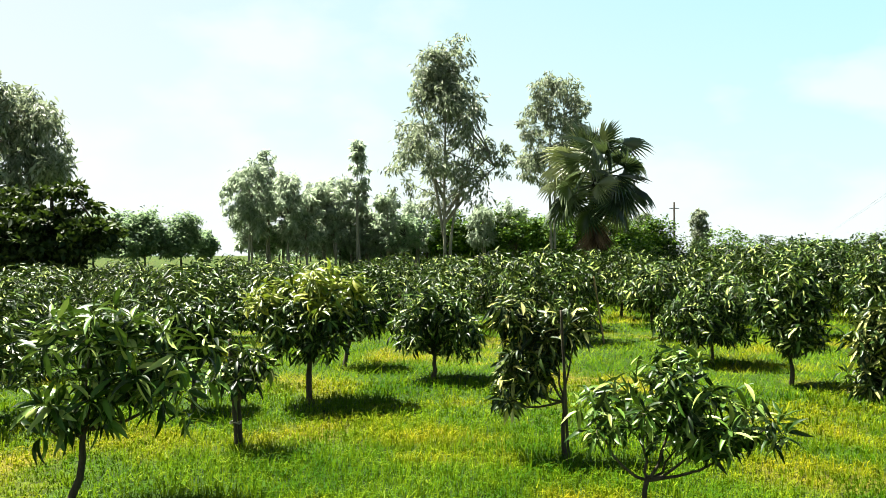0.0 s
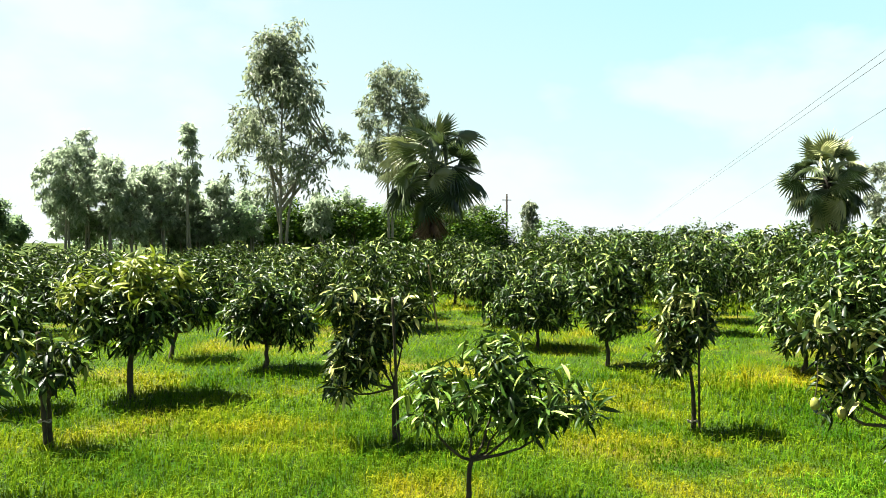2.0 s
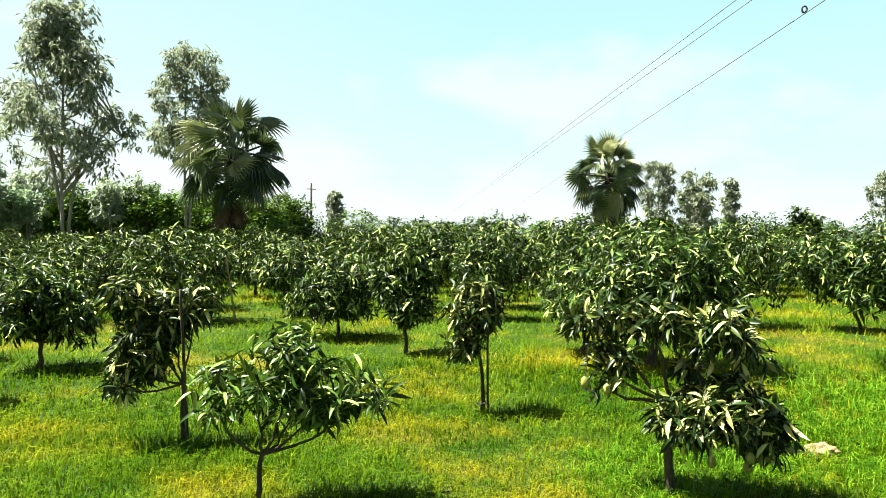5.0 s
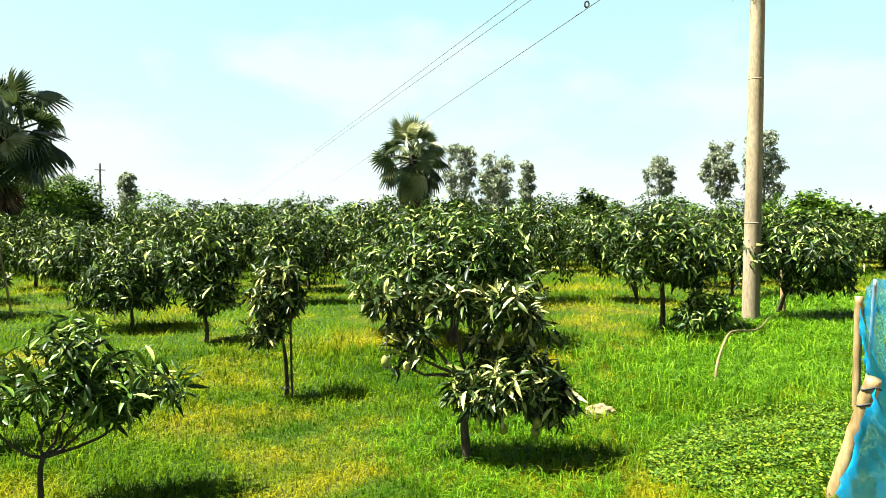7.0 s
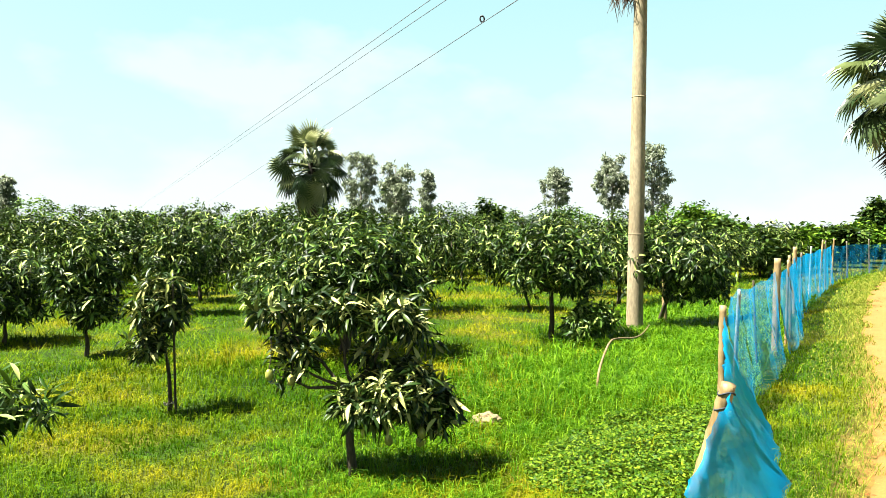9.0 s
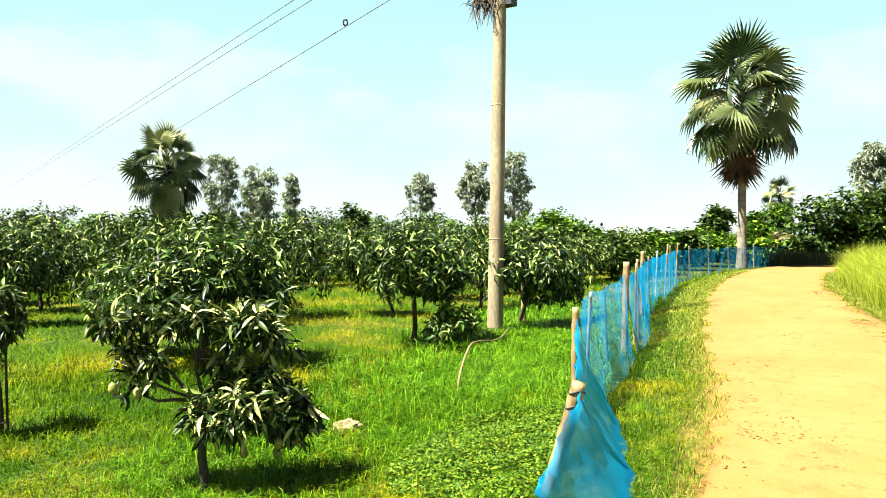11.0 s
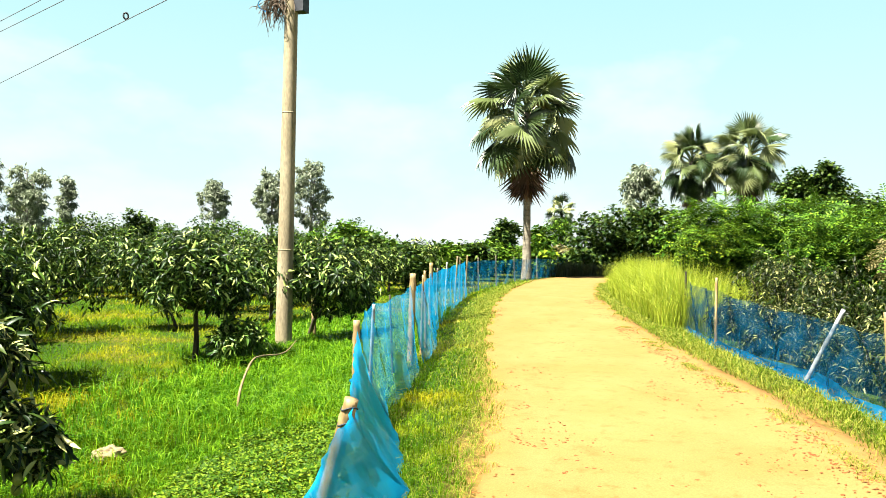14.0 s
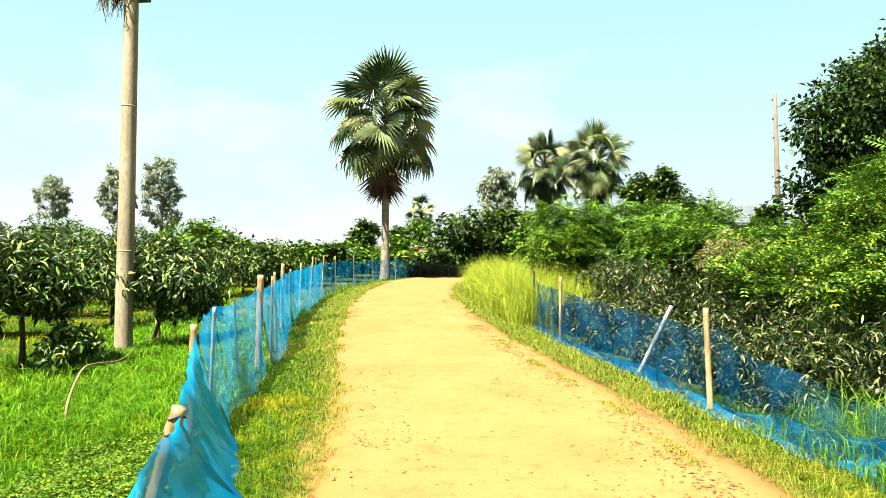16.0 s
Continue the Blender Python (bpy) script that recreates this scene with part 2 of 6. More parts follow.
M_eucbark = rough_surface("eucalyptus_bark", [(0.3, (0.18, 0.16, 0.12)), (0.7, (0.44, 0.41, 0.33))], 3, 16, 0.85, 0.3, 0.01, (1, 1, 0.25))
M_palmbark = rough_surface("palm_bark", [(0.3, (0.20, 0.17, 0.12)), (0.7, (0.46, 0.41, 0.31))], 2.5, 14, 0.9, 0.6, 0.03, (0.6, 0.6, 2.2))
M_palmdark = rough_surface("dark_palm_bark", [(0.3, (0.018, 0.014, 0.01)), (0.7, (0.06, 0.05, 0.035))], 2.5, 12, 0.95, 0.6, 0.03, (0.6, 0.6, 2.2))
M_palmfruit = rough_surface("palm_fruit_skin", [(0.3, (0.06, 0.02, 0.012)), (0.7, (0.16, 0.06, 0.03))], 5, 30, 0.5, 0.1, 0.004)
M_concrete = rough_surface("weathered_concrete", [(0.3, (0.33, 0.26, 0.15)), (0.55, (0.46, 0.38, 0.24)), (0.75, (0.54, 0.46, 0.31))], 2.2, 30, 0.85, 0.25, 0.006, (1, 1, 0.3))
M_bamboo = rough_surface("dry_bamboo", [(0.3, (0.27, 0.17, 0.06)), (0.55, (0.50, 0.36, 0.17)), (0.75, (0.62, 0.49, 0.27))], 7, 30, 0.55, 0.25, 0.004, (1, 1, 0.3))
M_oldpole = rough_surface("old_grey_pole", [(0.3, (0.13, 0.11, 0.08)), (0.7, (0.24, 0.20, 0.15))], 3, 20, 0.9, 0.3, 0.01, (1, 1, 0.2))
M_greybam = rough_surface("grey_bamboo", [(0.3, (0.17, 0.145, 0.10)), (0.7, (0.36, 0.32, 0.24))], 5, 30, 0.7, 0.2, 0.003, (1, 1, 0.15))
M_white = rough_surface("faded_plastic_pipe", [(0.3, (0.42, 0.45, 0.45)), (0.7, (0.58, 0.61, 0.61))], 4, 25, 0.5, 0.1, 0.002)
M_earth = rough_surface("dry_earth_lump", [(0.3, (0.26, 0.18, 0.08)), (0.7, (0.42, 0.31, 0.16))], 8, 40, 0.95, 0.6, 0.02)
M_lump = rough_surface("pale_earth", [(0.3, (0.30, 0.21, 0.10)), (0.7, (0.48, 0.37, 0.20))], 8, 40, 0.95, 0.6, 0.02)
M_straw = rough_surface("straw_nest", [(0.3, (0.07, 0.045, 0.03)), (0.7, (0.26, 0.19, 0.13))], 14, 50, 0.95, 0.3, 0.01)
M_iron = rough_surface("dark_iron", [(0.3, (0.03, 0.034, 0.045)), (0.7, (0.07, 0.075, 0.09))], 8, 40, 0.6, 0.1, 0.002)
M_wire = rough_surface("aluminium_wire", [(0.3, (0.10, 0.10, 0.105)), (0.7, (0.16, 0.16, 0.165))], 2, 20, 0.6, 0.05, 0.001)
M_tin = rough_surface("tin_sheet", [(0.3, (0.13, 0.15, 0.16)), (0.7, (0.20, 0.23, 0.24))], 3, 20, 0.45, 0.1, 0.003)
M_clay = rough_surface("mud_wall", [(0.3, (0.16, 0.13, 0.09)), (0.7, (0.24, 0.20, 0.15))], 3, 20, 0.9, 0.3, 0.01)
M_fruit = rough_surface("mango_skin", [(0.3, (0.30, 0.36, 0.06)), (0.7, (0.52, 0.48, 0.12))], 7, 40, 0.4, 0.05, 0.002)
M_crumb = rough_surface("brick_crumb", [(0.3, (0.22, 0.06, 0.012)), (0.7, (0.36, 0.12, 0.026))], 9, 40, 0.95, 0.1, 0.001)
M_tie = rough_surface("jute_tie", [(0.3, (0.42, 0.38, 0.28)), (0.7, (0.62, 0.57, 0.45))], 20, 80, 0.9, 0.3, 0.003)


def net_material(name="blue_net", lo=0.68, hi=0.94, gain=0.72, crease=1.3):
    """Blue nylon insect net: fine threads, see-through between, with folds where it is doubled."""
    m, nt, b = mat_base(name, 0.6, 0, 0.1)
    tc = nt.nodes.new("ShaderNodeTexCoord")
    n = noise_node(nt, 3.0, 5, 0.6, tc.outputs["Object"])
    r = ramp_node(nt, [(0.3, (0.001, 0.14 * gain, 0.32 * gain)), (0.7, (0.002, 0.23 * gain, 0.46 * gain))])
    nt.links.new(n.outputs["Fac"], r.inputs["Fac"])
    nt.links.new(r.outputs["Color"], b.inputs["Base Color"])
    tl = nt.nodes.new("ShaderNodeBsdfTranslucent")
    tl.inputs["Color"].default_value = (0.004, 0.42 * gain, 0.85 * gain, 1)
    m1 = nt.nodes.new("ShaderNodeMixShader")
    m1.inputs["Fac"].default_value = 0.62
    nt.links.new(b.outputs["BSDF"], m1.inputs[1])
    nt.links.new(tl.outputs["BSDF"], m1.inputs[2])
    tp = nt.nodes.new("ShaderNodeBsdfTransparent")
    n2 = noise_node(nt, crease, 4, 0.6, tc.outputs["Object"])
    r2 = ramp_node(nt, [(0.38, (lo, lo, lo)), (0.62, (hi, hi, hi))])
    nt.links.new(n2.outputs["Fac"], r2.inputs["Fac"])
    m2 = nt.nodes.new("ShaderNodeMixShader")
    nt.links.new(r2.outputs["Color"], m2.inputs["Fac"])
    nt.links.new(tp.outputs["BSDF"], m2.inputs[1])
    nt.links.new(m1.outputs["Shader"], m2.inputs[2])
    nt.links.new(m2.outputs["Shader"], nt.nodes["Material Output"].inputs["Surface"])
    return m


M_net = net_material("blue_net", 0.74, 0.97, 1.25)
M_net_veil = net_material("blue_net_veil", 0.42, 0.66, 0.72)
M_net_far = net_material("blue_net_far", 0.50, 0.82, 0.72)
M_net_thin = net_material("blue_net_single", 0.16, 0.66, 0.30, 2.6)
M_hem = net_material("blue_net_bunched", 0.6, 0.92, 0.85)


def ground_material():
    m, nt, b = mat_base("grassy_ground", 0.95, 0, 0.1)
    tc = nt.nodes.new("ShaderNodeTexCoord")
    n0 = noise_node(nt, 0.42, 4, 0.6, tc.outputs["Object"])
    n1 = noise_node(nt, 9.0, 5, 0.65, tc.outputs["Object"])
    n2 = noise_node(nt, 60.0, 3, 0.6, tc.outputs["Object"])
    r0 = ramp_node(nt, toned([(0.35, (0.022, 0.06, 0.003)), (0.52, (0.045, 0.095, 0.005)), (0.66, (0.16, 0.15, 0.014))]))
    r1 = ramp_node(nt, [(0.35, (0.4, 0.45, 0.4)), (0.65, (1.35, 1.3, 1.2))])
    r2 = ramp_node(nt, [(0.38, (0.18, 0.2, 0.18)), (0.62, (1.7, 1.6, 1.5))])
    for n, r in ((n0, r0), (n1, r1), (n2, r2)):
        nt.links.new(n.outputs["Fac"], r.inputs["Fac"])
    a = mixrgb(nt, r0.outputs["Color"], r1.outputs["Color"], 1.0, "MULTIPLY")
    c = mixrgb(nt, a.outputs["Color"], r2.outputs["Color"], 1.0, "MULTIPLY")
    nt.links.new(c.outputs["Color"], b.inputs["Base Color"])
    at = nt.nodes.new("ShaderNodeAttribute")
    at.attribute_name = "verge"
    sandy = mixrgb(nt, at.outputs["Color"], r1.outputs["Color"], 1.0, "MULTIPLY")
    c = mixrgb(nt, c.outputs["Color"], (0.165, 0.095, 0.025), sandy.outputs["Color"])
    nt.links.new(c.outputs["Color"], b.inputs["Base Color"])
    bp = nt.nodes.new("ShaderNodeBump")
    bp.inputs["Strength"].default_value, bp.inputs["Distance"].default_value = 0.7, 0.04
    nt.links.new(n1.outputs["Fac"], bp.inputs["Height"])
    nt.links.new(bp.outputs["Normal"], b.inputs["Normal"])
    return m


def road_material():
    m, nt, b = mat_base("sandy_road", 0.95, 0, 0.15)
    tc = nt.nodes.new("ShaderNodeTexCoord")
    n0 = noise_node(nt, 0.7, 5, 0.6, tc.outputs["Object"])
    n1 = noise_node(nt, 5.0, 6, 0.7, tc.outputs["Object"])
    n2 = noise_node(nt, 70.0, 3, 0.6, tc.outputs["Object"])
    r0 = ramp_node(nt, toned([(0.3, (0.315, 0.178, 0.048)), (0.7, (0.365, 0.217, 0.072))]))
    r1 = ramp_node(nt, [(0.55, (0, 0, 0)), (0.74, (0.8, 0.8, 0.8))])
    r2 = ramp_node(nt, [(0.3, (0.84, 0.84, 0.84)), (0.7, (1.1, 1.1, 1.1))])
    for n, r in ((n0, r0), (n1, r1), (n2, r2)):
        nt.links.new(n.outputs["Fac"], r.inputs["Fac"])
    at = nt.nodes.new("ShaderNodeAttribute")
    at.attribute_name = "edge"
    re = ramp_node(nt, [(0.74, (0, 0, 0)), (1.0, (0.85, 0.85, 0.85))])
    nt.links.new(at.outputs["Fac"], re.inputs["Fac"])
    worn = mixrgb(nt, re.outputs["Color"], n1.outputs["Fac"], 1.0, "MULTIPLY")
    sand = mixrgb(nt, r0.outputs["Color"], (0.152, 0.07, 0.014), worn.outputs["Color"])
    n3 = noise_node(nt, 1.9, 5, 0.65, tc.outputs["Object"])
    r3 = ramp_node(nt, [(0.57, (0, 0, 0)), (0.70, (0.42, 0.42, 0.42))])
    nt.links.new(n3.outputs["Fac"], r3.inputs["Fac"])
    rust = mixrgb(nt, sand.outputs["Color"], (0.152, 0.062, 0.012), r3.outputs["Color"])
    a = mixrgb(nt, rust.outputs["Color"], (0.156, 0.064, 0.014), r1.outputs["Color"])
    c = mixrgb(nt, a.outputs["Color"], r2.outputs["Color"], 1.0, "MULTIPLY")
    nt.links.new(c.outputs["Color"], b.inputs["Base Color"])
    bp = nt.nodes.new("ShaderNodeBump")
    bp.inputs["Strength"].default_value, bp.inputs["Distance"].default_value = 0.35, 0.02
    nt.links.new(n1.outputs["Fac"], bp.inputs["Height"])
    nt.links.new(bp.outputs["Normal"], b.inputs["Normal"])
    return m


M_ground = ground_material()
M_road = road_material()

# ---- geometry tools ----


class Geo:
    """Collects vertices and faces, then makes one mesh."""

    def __init__(self):
        self.v, self.f, self.n = [], [], 0

    def add(self, v, f):
        v = np.asarray(v, float).reshape(-1, 3)
        self.v.append(v)
        self.f.append([np.asarray(x, int) + self.n for x in (f if isinstance(f, list) else [f]) if len(x)])
        self.n += len(v)
        return self

    def mesh(self, name, material, smooth=True):
        v = np.concatenate(self.v)
        loops, starts, at = [], [], 0
        for group in self.f:
            for a in group:
                loops.append(a.ravel())
                starts.append(at + np.arange(len(a)) * a.shape[1])
                at += a.size
        loops, starts = np.concatenate(loops), np.concatenate(starts)
        me = bpy.data.meshes.new(name)
        me.vertices.add(len(v))
        me.vertices.foreach_set("co", v.ravel())
        me.loops.add(len(loops))
        me.loops.foreach_set("vertex_index", loops)
        me.polygons.add(len(starts))
        me.polygons.foreach_set("loop_start", starts)
        me.update(calc_edges=True)
        me.polygons.foreach_set("use_smooth", np.full(len(starts), smooth))
        me.materials.append(material)
        me.validate()
        return me


def part(name, geo, material, parent, label="", smooth=True):
    """Links what geo holds as one mesh object under a thing or a part."""
    me = geo.mesh(name, material, smooth) if isinstance(geo, Geo) else geo
    ob = new(name, me)
    ob.parent = parent
    if label:
        tagged(ob, label)
    return ob


def thing(name, x, y, z, label, category, group="", rz=0, kind=""):
    ob = new(name)
    ob.matrix_basis = pose(x, y, z, 0, 0, rz)
    ob.empty_display_size = 0.2
    return tagged(ob, label, category, group, kind)


def tube(geo, pts, radii, n=8, cap=True, wobble=0.0, rng=None):
    """A round bar along pts with its own radius at each point."""
    pts = np.asarray(pts, float)
    radii = np.broadcast_to(np.asarray(radii, float), (len(pts),))
    tan = np.gradient(pts, axis=0)
    tan /= np.linalg.norm(tan, axis=1)[:, None] + 1e-9
    ref = np.array([1.0, 0.03, 0.02]) if abs(tan[0][0]) < 0.8 else np.array([0.02, 1.0, 0.03])
    a = np.cross(tan, ref)
    a /= np.linalg.norm(a, axis=1)[:, None]
    b = np.cross(tan, a)
    ang = np.arange(n) * 2 * np.pi / n
    r = radii[:, None] * (1 + (wobble * rng.standard_normal((len(pts), n)) if wobble else np.zeros((len(pts), n))))
    v = pts[:, None, :] + r[..., None] * (np.cos(ang)[None, :, None] * a[:, None, :] + np.sin(ang)[None, :, None] * b[:, None, :])
    m = len(pts)
    i, j = np.meshgrid(np.arange(m - 1), np.arange(n), indexing="ij")
    q = np.stack([i * n + j, i * n + (j + 1) % n, (i + 1) * n + (j + 1) % n, (i + 1) * n + j], -1).reshape(-1, 4)
    v = v.reshape(-1, 3)
    faces = [q]
    if cap:
        v = np.concatenate([v, pts[:1], pts[-1:]])
        k = np.arange(n)
        faces.append(np.stack([np.full(n, m * n), (k + 1) % n, k], 1))
        faces.append(np.stack([np.full(n, m * n + 1), (m - 1) * n + k, (m - 1) * n + (k + 1) % n], 1))
    geo.add(v, faces)


def bend(p0, p1, sag, n=6, rng=None, jitter=0.0):
    """Points from p0 to p1, bowed by the vector sag in the middle."""
    p0, p1, sag = np.asarray(p0, float), np.asarray(p1, float), np.asarray(sag, float)
    t = np.linspace(0, 1, n)[:, None]
    p = p0 + (p1 - p0) * t + sag * 4 * t * (1 - t)
    if jitter:
        p[1:-1] += rng.normal(0, jitter, (n - 2, 3))
    return p


def blade_template(length, width, segs=4, droop=0.25, fold=0.12, point=0.75):
    """A leaf along +y, its face up: two rows of faces on each side of a folded rib."""
    t = np.linspace(0, 1, segs + 1)
    w = width * 0.5 * np.sin(np.pi * np.clip(t * 0.96 + 0.04, 0, 1)) ** point
    w[-1] = 0.0
    y = length * t * (1 - 0.12 * droop * t)
    z = -droop * length * t ** 2
    rib = np.stack([np.zeros_like(t), y, z], 1)
    left = np.stack([-w, y, z + fold * w * 2], 1)
    right = np.stack([w, y, z + fold * w * 2], 1)
    v = np.concatenate([rib, left, right])
    k, s = np.arange(segs), segs + 1
    q = np.concatenate([np.stack([k, k + 1, s + k + 1, s + k], 1), np.stack([k + 1, k, 2 * s + k, 2 * s + k + 1], 1)])
    return v, q


def curl_template(length, width, segs, droop, fold, swing):
    """The same leaf swept to one side."""
    v, f = blade_template(length, width, segs, droop, fold)
    v[:, 0] += swing * v[:, 1] ** 2 / length
    return v, f


def diamond_template(length, width, droop=0.2):
    v = np.array([(0, 0, 0), (-width / 2, length * 0.45, 0.02 * length), (0, length, -droop * length), (width / 2, length * 0.45, 0.02 * length)])
    return v, np.array([(0, 3, 2), (0, 2, 1)])


def sprig_template(length, pairs, leaflet, width, droop=0.2):
    """A short shoot with pairs of small pointed oval leaves."""
    v, f = [], []
    for i in range(pairs):
        t = (i + 0.7) / pairs
        y, z = length * t, -droop * length * t * t
        for s in (-1, 1):
            k = len(v)
            v += [(0, y, z), (s * leaflet * 0.45, y - width * 0.35, z), (s * leaflet, y + leaflet * 0.4, z - 0.15 * leaflet), (s * leaflet * 0.35, y + width * 0.75, z)]
            f += [(k, k + 1, k + 2, k + 3)]
    return np.array(v, float), np.array(f)


def spray_template(length, pairs, leaflet, width, droop=0.15):
    """A feather-shaped leaf: pairs of small leaflets along a drooping rib on +y."""
    v, f = [], []
    for i in range(pairs):
        t = (i + 0.6) / pairs
        y, z = length * t, -droop * length * t * t
        ll = leaflet * (1.0 - 0.55 * abs(t - 0.4))
        for s in (-1, 1):
            k = len(v)
            v += [(s * ll * 0.12, y - width * 0.55, z), (s * ll, y + ll * 0.35, z - 0.18 * ll), (s * ll * 0.25, y + width * 0.65, z)]
            f += [(k, k + 1, k + 2)]
    return np.array(v, float), np.array(f)


def frames_for(d, rng, twist=0.5):
    """Rotations whose y axis is d and whose z axis is as near up as can be, turned a little at random."""
    d = d / (np.linalg.norm(d, axis=1)[:, None] + 1e-9)
    up = np.tile(np.array([0, 0, 1.0]), (len(d), 1)) + rng.normal(0, twist, (len(d), 3))
    s = np.cross(d, up)
    s /= np.linalg.norm(s, axis=1)[:, None] + 1e-9
    u = np.cross(s, d)
    return np.stack([s, d, u], -1)


def scatter(geo, template, pos, rot, scale):
    tv, tf = template
    v = np.einsum("nij,kj->nki", rot, tv) * np.asarray(scale)[:, None, None] + pos[:, None, :]
    f = tf[None] + (np.arange(len(pos)) * len(tv))[:, None, None]
    geo.add(v.reshape(-1, 3), f.reshape(-1, tf.shape[1]))


def in_lobes(lobes, n, rng, shell=0.55):
    """n points in the outer part of ellipsoid lobes (x, y, z, rx, ry, rz), shared by volume, and the way out at each."""
    lob = np.asarray(lobes, float)
    w = lob[:, 3] * lob[:, 4] * lob[:, 5]
    k = rng.choice(len(lob), n, p=w / w.sum())
    d = rng.standard_normal((n, 3))
    d /= np.linalg.norm(d, axis=1)[:, None]
    r = rng.uniform(shell ** 3, 1, n) ** (1 / 3) * (1 + 0.10 * rng.standard_normal(n))
    return lob[k, :3] + d * r[:, None] * lob[k, 3:], d

# ---- ground and road ----
CENTRE = np.array([(-400, -85), (-60, -13.5), (-20, -5.3), (0, -1.35), (5.6, -0.25), (8.8, 0.45), (12, 1.43), (15.8, 2.45), (20, 3.45), (25, 4.5),
                   (31, 5.4), (37, 5.95), (40.5, 5.9), (43, 5.0), (44.6, 3.2), (45.4, 0.5), (45.8, -8), (46, -200)], float)
HALF = 1.65


def road_offset(x, y):
    """Distance from the road's middle line, positive on its left."""
    x, y = np.asarray(x, float), np.asarray(y, float)
    best, sign = np.full(x.shape, 1e9), np.ones(x.shape)
    for (ax, ay), (bx, by) in zip(CENTRE[:-1], CENTRE[1:]):
        dx, dy = bx - ax, by - ay
        t = np.clip(((x - ax) * dx + (y - ay) * dy) / (dx * dx + dy * dy), 0, 1)
        d = np.hypot(x - ax - t * dx, y - ay - t * dy)
        s = np.sign(dx * (y - ay) - dy * (x - ax))
        near = d < best
        best, sign = np.where(near, d, best), np.where(near, s, sign)
    return best * np.where(sign == 0, 1, sign)


def smooth_step(a, b, x):
    t = np.clip((x - a) / (b - a), 0, 1)
    return t * t * (3 - 2 * t)


def waves(x, y):
    return (np.sin(x * 0.9 + 0.7 * np.sin(y * 0.7)) + np.sin(y * 1.1 + 1.3 * np.sin(x * 0.5)) + 0.6 * np.sin(x * 2.3 + y * 1.9)) / 2.6


def height(x, y):
    x, y = np.asarray(x, float), np.asarray(y, float)
    d = road_offset(x, y)
    left = -0.45 * smooth_step(1.6, 4.6, d)
    right = -0.35 * smooth_step(1.9, 5.0, -d)
    bump = 0.03 * waves(x, y) * smooth_step(2.0, 5.0, np.abs(d))
    return np.where(d > 0, left, right) + bump - 0.045 * (1 - smooth_step(1.5, 1.95, np.abs(d)))


def ground_z(x, y):
    return float(height(x, y))


gx = np.concatenate([-np.geomspace(3000, 16, 22), np.arange(-15, 52, 0.25), np.geomspace(53, 3000, 26)])
gy = np.concatenate([-np.geomspace(3000, 13, 22), np.arange(-12, -6, 0.5), np.arange(-6, 11, 0.2), np.arange(11, 26, 0.45), np.geomspace(27, 3000, 30)])
XX, YY = np.meshgrid(gx, gy, indexing="ij")
ii, jj = np.meshgrid(np.arange(len(gx) - 1), np.arange(len(gy) - 1), indexing="ij")
nn = len(gy)
gq = np.stack([ii * nn + jj, (ii + 1) * nn + jj, (ii + 1) * nn + jj + 1, ii * nn + jj + 1], -1).reshape(-1, 4)
g = Geo().add(np.stack([XX, YY, height(XX, YY)], -1).reshape(-1, 3), gq)
ground_mesh = g.mesh("ground", M_ground)
verge_at = ground_mesh.attributes.new("verge", "FLOAT", "POINT")
verge_at.data.foreach_set("value", (1 - smooth_step(1.62, 1.92, np.abs(road_offset(XX, YY)) + 0.1 * waves(XX * 2, YY * 2))).ravel().astype(np.float32))
ground = tagged(new("ground", ground_mesh), "grassy orchard floor, green with yellowed patches", "ground", kind="structure")

rng = np.random.default_rng(11)


def along(pts, step):
    """Even points along a rounded polyline, with the direction at each."""
    pts = np.asarray(pts, float)
    for _ in range(2):
        a, b = pts[:-1], pts[1:]
        cut = np.stack([a * 0.75 + b * 0.25, a * 0.25 + b * 0.75], 1).reshape(-1, pts.shape[1])
        pts = np.concatenate([pts[:1], cut, pts[-1:]])
    s = np.concatenate([[0], np.cumsum(np.linalg.norm(np.diff(pts, axis=0), axis=1))])
    u = np.arange(0, s[-1], step)
    p = np.stack([np.interp(u, s, pts[:, k]) for k in range(pts.shape[1])], 1)
    t = np.gradient(p, axis=0)
    return p, t / np.linalg.norm(t, axis=1)[:, None]


rp, rt = along(CENTRE[1:-1], 0.12)
rn = np.stack([-rt[:, 1], rt[:, 0]], 1)
u = np.concatenate([[-1.05], np.linspace(-1, 1, 15), [1.05]])
cols = len(u)
k = np.arange(len(rp))
rag_l = 0.05 * np.sin(k * 0.11) + 0.035 * np.sin(k * 0.31 + 1 + 2 * np.sin(k * 0.13)) + rng.normal(0, 0.008, len(k))
rag_r = 0.05 * np.sin(k * 0.09 + 2) + 0.035 * np.sin(k * 0.33 + 2 * np.sin(k * 0.11)) + rng.normal(0, 0.008, len(k))
wid = np.where(u[None] > 0, HALF + rag_l[:, None], HALF + rag_r[:, None]) * u[None]
rx = rp[:, None, 0] + rn[:, None, 0] * wid
ry = rp[:, None, 1] + rn[:, None, 1] * wid
rut = -0.018 * (np.exp(-((np.abs(u) - 0.45) / 0.16) ** 2))[None] + 0.006 * np.sin(rx * 3.1) * np.cos(ry * 2.7)
rz = 0.012 + rut - 0.03 * smooth_step(0.84, 1.0, np.abs(u))[None] - 0.12 * (np.abs(u) > 1.01)[None]
ii, jj = np.meshgrid(np.arange(len(rp) - 1), np.arange(cols - 1), indexing="ij")
rq = np.stack([ii * cols + jj, (ii + 1) * cols + jj, (ii + 1) * cols + jj + 1, ii * cols + jj + 1], -1).reshape(-1, 4)
